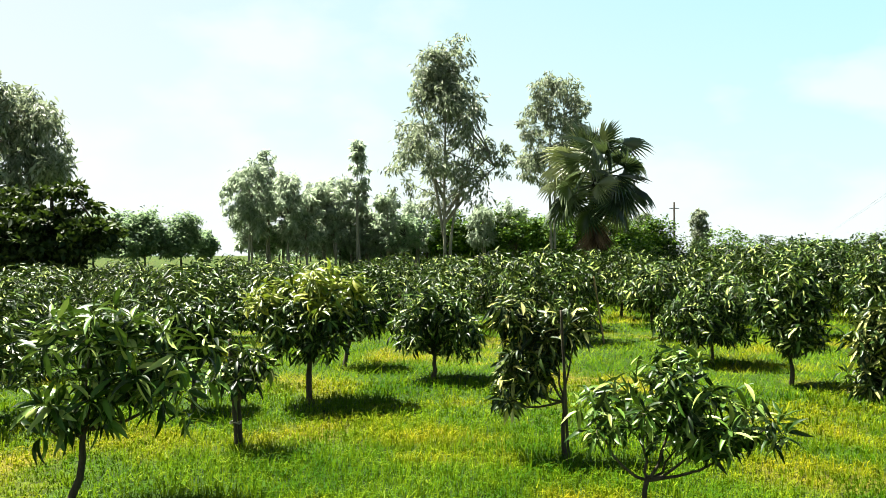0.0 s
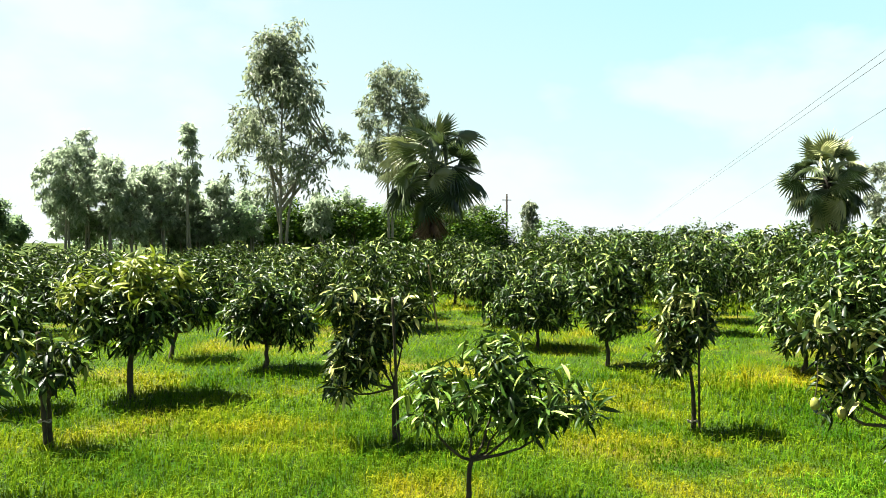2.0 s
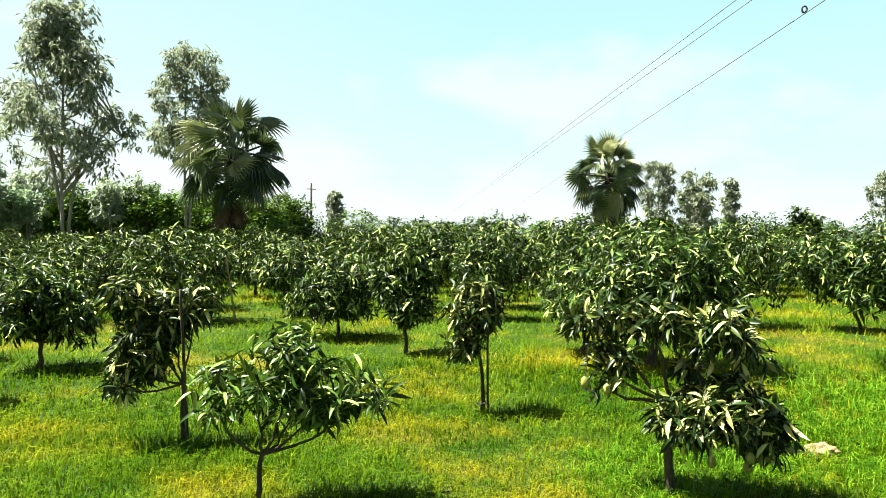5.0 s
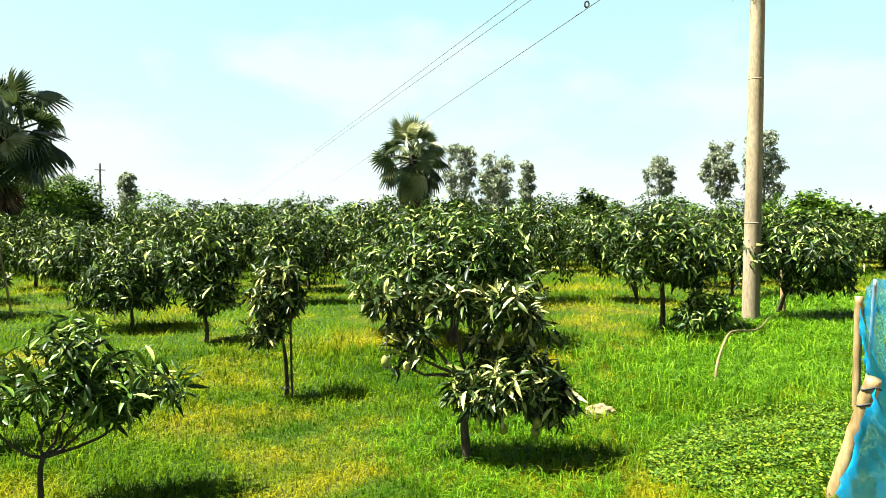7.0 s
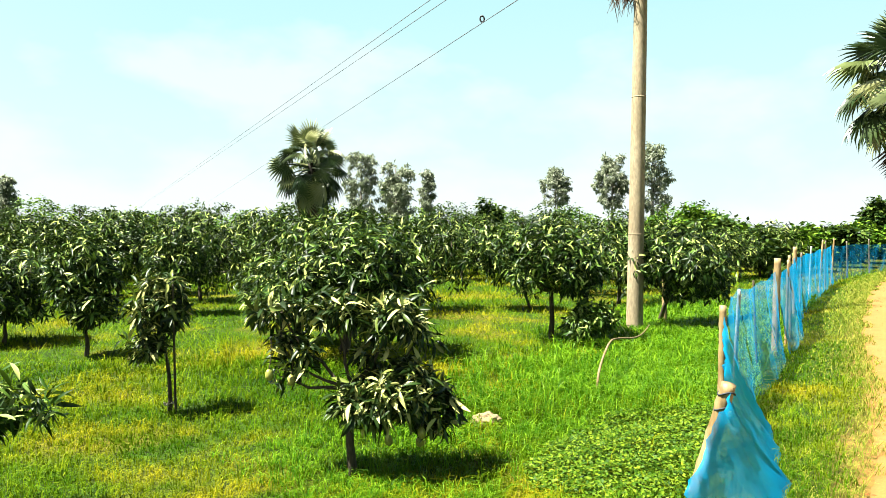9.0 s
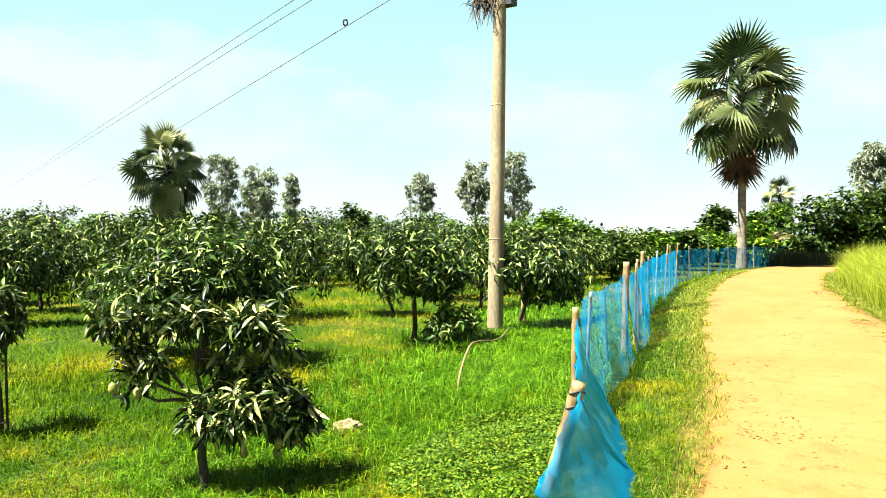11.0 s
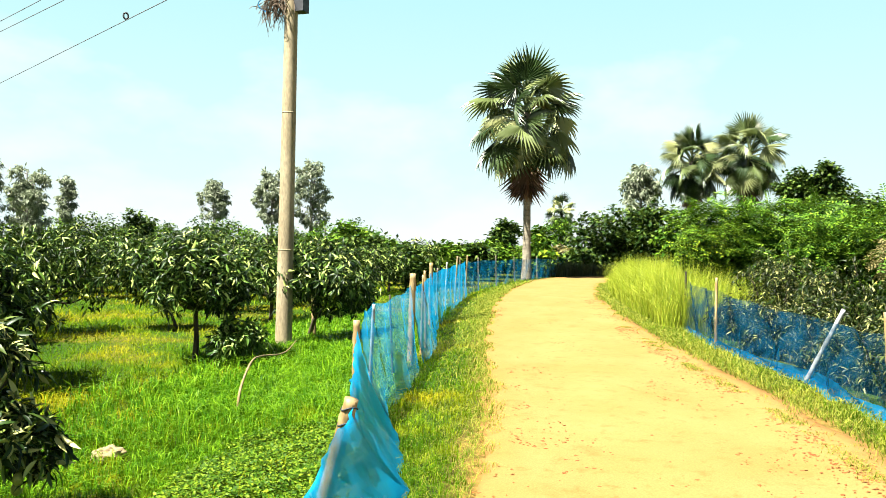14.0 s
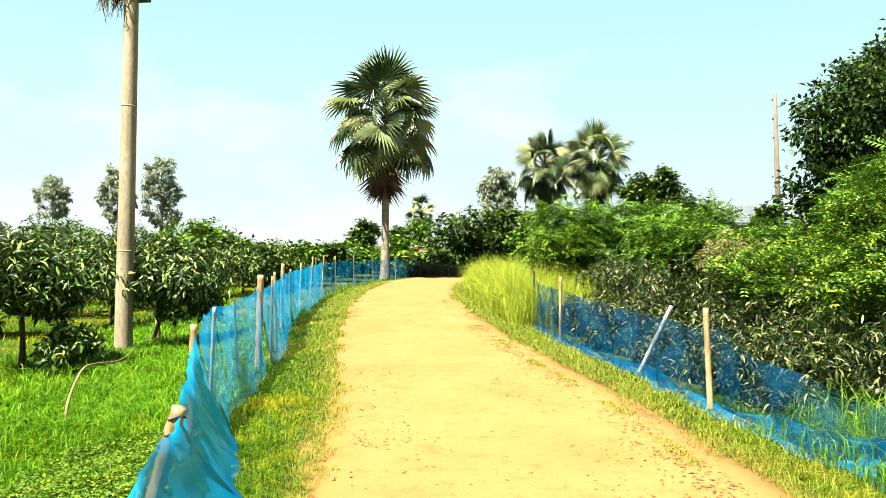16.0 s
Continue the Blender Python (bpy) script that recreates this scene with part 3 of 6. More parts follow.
g = Geo().add(np.stack([rx, ry, rz], -1).reshape(-1, 3), rq)
road_mesh = g.mesh("road", M_road)
edge = road_mesh.attributes.new("edge", "FLOAT", "POINT")
edge.data.foreach_set("value", np.tile(np.minimum(np.abs(u), 1.0), len(rp)).astype(np.float32))
road = tagged(new("road", road_mesh), "sandy yellow earth road with rusty crumbs", "road", kind="structure")

# ---- plants ----
LEAF_FINE = [curl_template(1.0, 0.25, 4, 0.14, 0.24, 0.16), curl_template(1.0, 0.235, 4, 0.38, 0.26, -0.26), curl_template(1.0, 0.22, 4, 0.68, 0.26, 0.34)]
LEAF_MID = [curl_template(1.0, 0.25, 3, 0.14, 0.22, 0.14), curl_template(1.0, 0.235, 3, 0.36, 0.22, -0.22), curl_template(1.0, 0.22, 3, 0.62, 0.22, 0.28)]
LEAF_NARROW = [curl_template(1.0, 0.22, 3, 0.3, 0.2, 0.2), curl_template(1.0, 0.20, 3, 0.65, 0.2, -0.28)]
LEAF_FAR = [diamond_template(1.0, 0.24, 0.1), diamond_template(1.0, 0.22, 0.45)]


def rosettes(tips, outs, per, rng, droop=0.35):
    """Directions and places of the leaves that sit in whorls at the shoot tips."""
    n = len(tips)
    axis = outs * np.array([1, 1, 0.8]) + np.array([0, 0, 0.35]) + rng.normal(0, 0.25, (n, 3))
    axis /= np.linalg.norm(axis, axis=1)[:, None]
    s = np.cross(axis, rng.standard_normal((n, 3)))
    s /= np.linalg.norm(s, axis=1)[:, None]
    b = np.cross(axis, s)
    ang = (np.arange(per) * 2.4)[None] + rng.uniform(0, 6.28, (n, 1)) + rng.normal(0, 0.25, (n, per))
    el = rng.uniform(-0.25, 0.8, (n, per)) - droop * 0.3
    d = np.cos(el)[..., None] * (np.cos(ang)[..., None] * s[:, None] + np.sin(ang)[..., None] * b[:, None]) + np.sin(el)[..., None] * axis[:, None]
    d[..., 2] -= droop * rng.uniform(0.3, 1.3, (n, per))
    p = tips[:, None] + axis[:, None] * rng.uniform(-0.05, 0.06, (n, per, 1)) + d * 0.02
    return p.reshape(-1, 3), d.reshape(-1, 3)


def crown_lobes(cx, cy, r, zb, zt, rng, n=6):
    zc, rz = (zb + zt) / 2, (zt - zb) / 2
    r, rz = r - 0.08, rz - 0.05
    lobes = [(cx, cy, zc + 0.1 * rz, r * 0.6, r * 0.6, rz * 0.78)]
    for i in range(n):
        a = i * 6.283 / n + rng.uniform(-0.4, 0.4)
        q = r * rng.uniform(0.45, 0.62)
        zz = zc + rz * rng.uniform(-0.45, 0.35)
        rr = r * rng.uniform(0.3, 0.46)
        lobes.append((cx + q * math.cos(a), cy + q * math.sin(a), zz, rr, rr, min(rr, rz * 0.6)))
    return lobes


def mango_parts(root, seed, lobes, trunk, n_tips, per=9, leaf=0.16, template=LEAF_MID, mat=None, flush=0.0, pieces=0, piece_mat=None,
                r0=0.034, twigs=25, droop=0.2, shell=0.3):
    """Trunk, limbs and crown of one mango tree, round the tree's foot."""
    rng = np.random.default_rng(seed)
    mat = mat or M_mango
    trunk = np.asarray(trunk, float)
    g = Geo()
    tube(g, trunk, np.linspace(r0 * 1.25, r0 * 0.75, len(trunk)), 8, True, 0.05, rng)
    part("trunk", g, M_bark, root)
    top = trunk[-1]
    g = Geo()
    tips, outs = in_lobes(lobes, n_tips, rng, shell)
    floor = min(l[2] - l[5] for l in lobes) * 0.9
    tips[:, 2] = np.maximum(tips[:, 2], floor)
    hubs = []
    for lx, ly, lz, lr, _, lh in lobes:
        hub = np.array([lx, ly, lz - 0.25 * lh])
        hubs.append(hub)
        tube(g, bend(top - (0, 0, 0.04), hub, ((hub - top)[0] * 0.05, (hub - top)[1] * 0.05, -0.07), 6, rng, 0.012), np.linspace(r0 * 0.6, r0 * 0.25, 6), 6, False)
    hubs = np.array(hubs)
    for t in tips[:twigs]:
        h = hubs[np.argmin(np.linalg.norm(hubs - t, axis=1))]
        tube(g, bend(h, t, (0, 0, -0.03), 4, rng, 0.01), np.linspace(r0 * 0.22, 0.004, 4), 4, False)
    part("limb", g, M_bark, root)
    p, d = rosettes(tips, outs, per, rng, droop)
    sc = leaf * rng.uniform(0.65, 1.2, len(p))
    rot = frames_for(d, rng)
    young = np.zeros(len(p), bool)
    if flush:
        zt = np.quantile(tips[:, 2], 1 - flush)
        young = np.repeat((tips[:, 2] > zt) & (rng.random(len(tips)) < 0.75), per)
    single = np.zeros(len(p), bool)
    if pieces:
        cand = np.where(~young)[0]
        single[rng.choice(cand, min(pieces, len(cand)), replace=False)] = True
    rest = ~young & ~single
    shape = rng.integers(len(template), size=len(p))
    g = Geo()
    for i, tm in enumerate(template):
        w = rest & (shape == i)
        scatter(g, tm, p[w], rot[w], sc[w])
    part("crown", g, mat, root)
    if young.any():
        g = Geo()
        scatter(g, template[1], p[young], rot[young], sc[young] * 1.05)
        part("young_growth", g, M_flush, root, "yellow-green flush of young leaves")
    if pieces:
        kinds = [Geo().add(*tm).mesh("leaf", piece_mat or M_leaf_piece) for tm in template]
        for i in np.where(single)[0]:
            o = new("leaf", kinds[shape[i]])
            o.parent = root
            o.matrix_basis = Matrix.LocRotScale(Vector(p[i]), Matrix(rot[i].tolist()).to_quaternion(), Vector((sc[i],) * 3))


def mango_tree(seed, x, y, cx, cy, r, zb, zt, n_tips=330, label="young mango tree with dense dark glossy leaves", lean=(0, 0), n_lobes=7, lobes=None, fork=0.0, **kw):
    """A mango tree at x, y; crown centre off the foot by cx, cy; crown from zb to zt above the road's level."""
    rng = np.random.default_rng(seed + 500)
    z0 = ground_z(x, y)
    root = thing("mango_tree", x, y, z0, label, "mango tree", "orchard mango trees")
    lo = lobes or crown_lobes(cx, cy, r, zb - z0, zt - z0, rng, n_lobes)
    th = fork or max(0.25, (zb - z0) + 0.15 * (zt - zb))
    tr = bend((0, 0, -0.06), (cx * 0.45 + lean[0], cy * 0.45 + lean[1], th), (rng.uniform(-0.04, 0.04), rng.uniform(-0.04, 0.04), 0), 6, rng, 0.008)
    mango_parts(root, seed, lo, tr, n_tips, **kw)
    return root


# the trees that stand nearest the road
mango_tree(1, -3.36, 6.75, 0.30, 0.09, 0.78, 0.02, 1.26, label="leggy mango sapling with long bright drooping leaves", template=LEAF_FINE, mat=M_sap, leaf=0.205,
           pieces=280, piece_mat=M_sap_piece, per=9, r0=0.03, n_tips=125, droop=0.06,
           lobes=[(0.12, 0, 0.92, 0.34, 0.4, 0.28), (0.48, 0.1, 1.2, 0.42, 0.4, 0.32), (0.85, 0.15, 1.05, 0.32, 0.35, 0.36), (-0.14, -0.05, 0.74, 0.2, 0.2, 0.18),
                  (0.15, 0.1, 1.42, 0.42, 0.4, 0.22)])
mango_tree(2, -2.39, 8.59, 0.0, 0.0, 0.52, 0.07, 0.80, label="thin mango sapling tied to a short stake", template=LEAF_FINE, mat=M_mango, leaf=0.17, n_tips=46, per=8,
           pieces=120, r0=0.022, droop=0.25)
mango_tree(3, -2.14, 11.28, 0.10, 0.0, 1.05, 0.10, 1.62, label="round mango tree with yellow-green young leaves on top", n_tips=600, flush=0.42, leaf=0.175, r0=0.038)
mango_tree(4, -3.57, 10.75, 0.0, 0.0, 0.62, -0.1, 1.2, n_tips=226, leaf=0.175, r0=0.035)
mango_tree(5, -0.44, 13.25, 0.05, 0.0, 0.85, -0.2, 1.25, n_tips=433, leaf=0.175, r0=0.036)
mango_tree(6, 0.95, 8.10, -0.38, 0.03, 0.56, 0.0, 1.25, label="slender mango tree leaning over, dark drooping leaves", mat=M_glinting, piece_mat=M_glinting_piece, template=LEAF_FINE, n_tips=230, leaf=0.155, pieces=200,
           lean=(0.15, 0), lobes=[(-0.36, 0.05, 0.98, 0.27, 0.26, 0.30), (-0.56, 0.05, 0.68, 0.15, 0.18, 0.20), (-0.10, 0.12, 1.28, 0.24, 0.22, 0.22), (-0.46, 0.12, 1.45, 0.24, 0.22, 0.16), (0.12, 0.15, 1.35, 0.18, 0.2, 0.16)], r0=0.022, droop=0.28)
mango_tree(7, 1.19, 6.08, 0.10, -0.05, 0.9, -0.06, 0.88, label="low spreading mango sapling with long bright leaves", template=LEAF_FINE, mat=M_sap, leaf=0.15, n_tips=135, per=9, droop=0.02,
           pieces=280, piece_mat=M_sap_piece, r0=0.022, fork=0.42,
           lobes=[(0.00, 0.00, 0.92, 0.36, 0.31, 0.21), (0.50, -0.09, 0.85, 0.33, 0.31, 0.21), (0.86, -0.14, 0.81, 0.18, 0.22, 0.10),
                  (-0.34, 0.00, 0.85, 0.19, 0.22, 0.15), (0.27, 0.00, 1.15, 0.27, 0.27, 0.15), (0.32, 0.09, 0.69, 0.29, 0.27, 0.08)])
mango_tree(8, 4.27, 8.18, -0.11, 0.05, 0.55, 0.1, 1.32, label="slim mango tree tied to a stake", mat=M_glinting, piece_mat=M_glinting_piece, template=LEAF_FINE, n_tips=150, leaf=0.15, pieces=200,
           lobes=[(-0.18, 0.02, 1.15, 0.22, 0.24, 0.22), (-0.27, 0, 0.82, 0.18, 0.2, 0.14), (0.08, 0.05, 1.15, 0.17, 0.2, 0.18), (-0.05, 0.05, 1.42, 0.22, 0.24, 0.12)], r0=0.022, droop=0.28)
mango_big = mango_tree(9, 4.23, 4.97, 0.0, -0.1, 0.9, -0.2, 1.35, label="bushy mango tree with long leaves, some in painted glint tones, and hanging fruit", mat=M_glinting, piece_mat=M_glinting_piece, template=LEAF_FINE, n_tips=430, leaf=0.145,
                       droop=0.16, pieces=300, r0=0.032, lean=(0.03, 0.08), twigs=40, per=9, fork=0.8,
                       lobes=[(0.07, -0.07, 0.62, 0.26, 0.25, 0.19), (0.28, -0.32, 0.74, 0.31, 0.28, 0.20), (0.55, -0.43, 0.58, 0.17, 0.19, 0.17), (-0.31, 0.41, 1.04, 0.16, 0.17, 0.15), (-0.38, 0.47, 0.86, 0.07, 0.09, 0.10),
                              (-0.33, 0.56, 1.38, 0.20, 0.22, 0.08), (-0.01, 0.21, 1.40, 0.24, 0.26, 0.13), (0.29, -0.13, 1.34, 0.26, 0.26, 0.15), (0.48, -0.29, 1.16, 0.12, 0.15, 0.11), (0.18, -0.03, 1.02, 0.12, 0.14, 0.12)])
mango_tree(10, 4.86, 15.16, -0.04, 0, 1.15, -0.25, 1.50, n_tips=490, leaf=0.175)
mango_tree(11, 5.13, 19.48, 0, 0, 1.15, -0.2, 1.65, n_tips=433, leaf=0.175)
mango_tree(12, 5.22, 12.68, 0, 0, 0.72, -0.25, 1.6, n_tips=395, label="mango tree with leaves down to the grass and small fruit", leaf=0.175)
mango_tree(13, -2.09, 14.77, 0.24, 0, 0.7, -0.15, 1.25, n_tips=263, leaf=0.175)
mango_tree(14, 8.04, 11.42, 0.06, -0.08, 1.0, -0.2, 1.30, n_tips=433, leaf=0.175)
mango_tree(15, 8.08, 9.67, 0.07, -0.2, 1.55, 0.0, 1.85, n_tips=980, label="broad old mango tree with dense dark leaves", r0=0.07, n_lobes=9, leaf=0.175)
mango_tree(16, 11.69, 8.16, -0.08, 0.03, 1.18, 0.28, 1.98, n_tips=622, r0=0.045, leaf=0.175)
mango_tree(17, 11.45, 7.75, 0.25, -0.41, 0.6, -0.4, 0.5, n_tips=188, label="low mango bush with fresh green leaves", mat=M_sap, r0=0.03, leaf=0.175)
mango_tree(18, 15.07, 7.84, -0.62, -0.86, 1.2, -0.1, 1.85, n_tips=603, r0=0.05, leaf=0.175)
mango_tree(19, 15.73, 11.61, -0.4, 0.48, 1.2, -0.1, 1.85, n_tips=527, leaf=0.175)
mango_tree(20, 9.38, 16.97, -0.19, 0.09, 1.0, 0.0, 2.0, n_tips=490, leaf=0.175)
mango_tree(21, 8.90, 19.6, 0.2, 0.0, 1.3, 0.0, 2.1, n_tips=527, leaf=0.175)

# copies of a few plain trees fill the orchard's far rows
FAR_KINDS = []
for s in range(5):
    rngk = np.random.default_rng(900 + s)
    root = thing("mango_tree", -30 - 4 * s, 46, ground_z(-30 - 4 * s, 46), "mango tree with dense dark leaves in a far row", "mango tree", "orchard mango trees")
    lo = crown_lobes(0, 0, 1.5, 0.12, 2.3, rngk, 10)
    mango_parts(root, 900 + s, lo, bend((0, 0, -0.06), (0.05, 0.02, 0.7), (0.03, 0.02, 0), 5), 300, per=8, leaf=0.21, template=LEAF_FAR, twigs=6, r0=0.05, shell=0.45)
    FAR_KINDS.append(root)
NEAR = [(-3.28, 6.8), (-2.39, 8.59), (-2.14, 11.28), (-3.57, 10.75), (-0.44, 13.25), (0.95, 8.1), (1.19, 6.08), (4.27, 8.18), (4.23, 4.97), (4.86, 15.16), (5.13, 19.48), (5.22, 12.68),
        (-2.09, 14.77), (8.04, 11.42), (8.08, 9.67), (11.69, 8.16), (15.07, 7.84), (15.73, 11.61), (9.38, 16.97), (8.9, 19.6), (13.6, 7.55)]
rng = np.random.default_rng(77)
for row in range(14):
    for col in range(35):
        x = -34 + col * 3.0 + 1.2 * (row % 2) + rng.uniform(-0.6, 0.6)
        y = 7 + row * 3.1 + rng.uniform(-0.6, 0.6)
        brg, d = math.degrees(math.atan2(y, x)), math.hypot(x, y)
        turn, pick, size = rng.uniform(0, 360), rng.integers(5), rng.uniform(0.86, 1.12)
        if float(road_offset(x, y)) < 6.5 or min(math.hypot(x - a, y - b) for a, b in NEAR) < 2.05:
            continue
        if d > 41 or brg > 128 or (brg > 95 and d > 40) or (d < 15.5 and brg < 118) or (d < 16.5 and 62 < brg < 112):
            continue
        if 34.5 < brg < 44 and d < 29:
            continue
        tall = np.interp(brg, [10, 40, 60, 78, 92, 130], [1.02, 1.12, 1.14, 1.08, 0.88, 0.78]) * size
        copy_thing(FAR_KINDS[pick], pose(x, y, ground_z(x, y), 0, 0, turn) @ Matrix.Diagonal((size, size, tall, 1)))


def clump_tree(name, label, category, seed, x, y, stems, lobes, clumps, per, clump_r, leaf, mat, bark, hang=0.3, shell=0.3, group="", limbs=True, r0=0.2, taper=0.3, flat=1.0, twist=0.8):
    """A tree of stems (lists of points) and a crown of leaf clumps spread through lobes; z from the tree's foot."""
    rng = np.random.default_rng(seed)
    root = thing(name, x, y, ground_z(x, y), label, category, group)
    for s in stems:
        s = np.asarray(s, float)
        g = Geo()
        pts, _ = along(s, max(0.3, s[-1][2] / 14))
        pts = np.concatenate([pts, s[-1:]])
        tube(g, pts, np.linspace(r0, r0 * taper, len(pts)), 8, True, 0.04, rng)
        part("trunk", g, bark, root)
    if limbs:
        g = Geo()
        for lx, ly, lz, lr, _, lh in lobes:
            s = np.asarray(stems[rng.integers(len(stems))], float)
            zz = min(max(lz - lh * 0.9, s[-1][2] * 0.3), s[-1][2])
            a = np.array([np.interp(zz, s[:, 2], s[:, 0]), np.interp(zz, s[:, 2], s[:, 1]), zz])
            tube(g, bend(a, (lx, ly, lz), (0, 0, -0.06 * lr), 5, rng, 0.04), np.linspace(r0 * 0.35, r0 * 0.1, 5), 5, False)
        part("limb", g, bark, root)
    c, out = in_lobes(lobes, clumps, rng, shell)
    pos = np.repeat(c, per, 0) + rng.normal(0, 1, (clumps * per, 3)) * clump_r * np.array([1, 1, 0.75 * flat])
    d = rng.standard_normal((len(pos), 3)) + np.repeat(out, per, 0) * 0.7
    d /= np.linalg.norm(d, axis=1)[:, None]
    if twist < 0.8:
        d[:, 2] *= 0.5
    d[:, 2] -= hang * rng.uniform(0.5, 1.5, len(d))
    pos[:, 2] = np.maximum(pos[:, 2], 0.12)
    g = Geo()
    scatter(g, leaf, pos, frames_for(d, rng, twist), rng.uniform(0.7, 1.3, len(pos)))
    part("crown", g, mat, root)
    return root


L_euc = diamond_template(0.46, 0.14, 0.15)
L_broad = diamond_template(0.34, 0.18, 0.12)
L_acacia = spray_template(0.42, 6, 0.11, 0.048, 0.18)
L_lime = sprig_template(0.17, 3, 0.06, 0.034, 0.2)


def eucalyptus(seed, x, y, top, w, low, dens=1.0, stems=None, label="tall eucalyptus with a pale trunk and airy hanging grey-green leaves", r0=0.2, shape=(0.55, 1.0, 0.85, 0.4), mat=None, limbs=()):
    """Slim stems and many small hanging masses of leaves inside an egg-shaped outline."""
    rng = np.random.default_rng(seed)
    h, lo = top + 0.45, low + 0.45
    stems = stems or [[(0, 0, -0.2), (0.05 * w * rng.uniform(-1, 1), 0, h * 0.5), (0, 0.1, h * 0.93)], [(0.35, 0.2, -0.2), (0.1 * w * rng.uniform(-1, 1), 0, h * 0.45), (0.16 * w, 0.1, h * 0.78)]]
    lobes = []
    n = int(26 + 10 * dens)
    for i in range(n):
        f = (i + rng.uniform(0, 1)) / n
        wide = w * 0.5 * float(np.interp(f, [0, 0.3, 0.65, 1], shape))
        a = i * 2.4 + rng.uniform(-0.5, 0.5)
        q = wide * math.sqrt(rng.uniform(0.05, 1)) * 0.82
        rr = w * rng.uniform(0.07, 0.14)
        lobes.append((math.cos(a) * q, math.sin(a) * q, lo + (h - lo) * (0.05 + 0.91 * f), rr, rr, rr * rng.uniform(0.7, 1.5)))
    for lx, lz, rr in limbs:
        lobes.append((lx, 0, lz, rr, rr, rr * 1.3))
        stems = stems + [[(0, 0, lz * 0.5), (lx * 0.5, 0, lz * 0.82), (lx * 0.9, 0, lz * 0.98)]]
    return clump_tree("eucalyptus_tree", label, "eucalyptus", seed, x, y, stems, lobes, int(330 * dens), 20, 0.018 * w + 0.06, L_euc, mat or M_euc, M_eucbark, 0.9, 0.1, r0=r0)


eucalyptus(31, -0.05, 60.3, 17.3, 10.2, 5.4, 1.7, [[(0, 0, -0.2), (-0.1, 0, 8), (0.2, 0, 16.5)], [(0.3, 0, -0.2), (0.5, 0, 5), (2.2, 0, 10)], [(0, 0.2, 3), (-1.0, 0, 9), (-1.8, 0, 13)]], r0=0.14, shape=(0.75, 1.1, 0.62, 0.15), limbs=((3.9, 10.0, 1.0), (4.3, 9.0, 0.7), (-3.9, 12.4, 0.55)))
eucalyptus(32, 9.75, 71.6, 18.2, 8.4, 8.0, 1.3, r0=0.14)
eucalyptus(33, -27.0, 48.6, 12.2, 8.5, 4.2, 2.0, [[(0, 0, -0.2), (0.2, 0, 7), (0, 0, 11.6)], [(-1.3, 0, -0.2), (-1.4, 0, 5), (-1.7, 0, 9.5)], [(0.8, 0.3, -0.2), (0.9, 0.3, 5), (1.6, 0.3, 10)]], r0=0.15)
ROUND, SPIRE = (0.6, 1.0, 0.95, 0.55), (0.8, 1.0, 0.7, 0.3)
grove = [(-17.3, 69.1, 9.5, 4.3, 3.6, ROUND, 1.0), (-16.3, 71.5, 11.3, 3.0, 5.4, SPIRE, 0.45), (-13.9, 68.9, 8.8, 3.9, 3.2, ROUND, 0.75), (-10.0, 71.6, 8.3, 3.7, 2.6, ROUND, 0.95), (-7.9, 70.9, 12.1, 2.3, 5.6, SPIRE, 0.5),
         (-5.4, 73.1, 7.3, 3.4, 2.5, ROUND, 0.7), (-12.3, 69.6, 6.9, 3.0, 1.8, ROUND, 0.6), (-2.8, 75.2, 6.5, 3.4, 2.3, ROUND, 0.6), (-7.4, 73.9, 6.0, 3.0, 1.8, ROUND, 0.55), (3.6, 74, 6.4, 3.2, 2.4, ROUND, 0.5),
         (6.4, 76, 6.9, 3.0, 2.6, ROUND, 0.5), (-15.2, 73.4, 8.2, 4.4, 2.4, ROUND, 1.0), (-11.4, 73.2, 8.6, 4.0, 2.4, ROUND, 0.9), (-8.8, 74.6, 7.6, 3.8, 2.0, ROUND, 0.8), (-18.0, 72.4, 8.0, 3.4, 2.2, ROUND, 0.8)]
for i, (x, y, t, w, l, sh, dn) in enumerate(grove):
    eucalyptus(40 + i, x, y, t, w * 1.2, l, dn * 0.68, label="slender eucalyptus in a grove beyond the orchard", r0=0.12, shape=sh, mat=M_grove_hazed)
for i, (x, y, t, w, l) in enumerate([(56.1, 64.0, 9.6, 4.6, 1.5), (58.6, 61.2, 8.6, 4.6, 1.2), (72.0, 69.5, 9.0, 2.6, 1.5), (90.6, 62.6, 9.8, 4.6, 4.6), (77.2, 45.8, 9.6, 4.0, 3.6),
                                     (79.7, 42.1, 11.1, 5.0, 3.0), (31, 95.3, 7.3, 2.6, 2.0), (24.4, 97, 6.8, 3.0, 1.5), (74.8, 5.4, 9.4, 4.4, 4.0)]):
    eucalyptus(60 + i, x, y, t, w, l, 0.7, label="far eucalyptus with thin grey-green crown", r0=0.15, shape=ROUND)


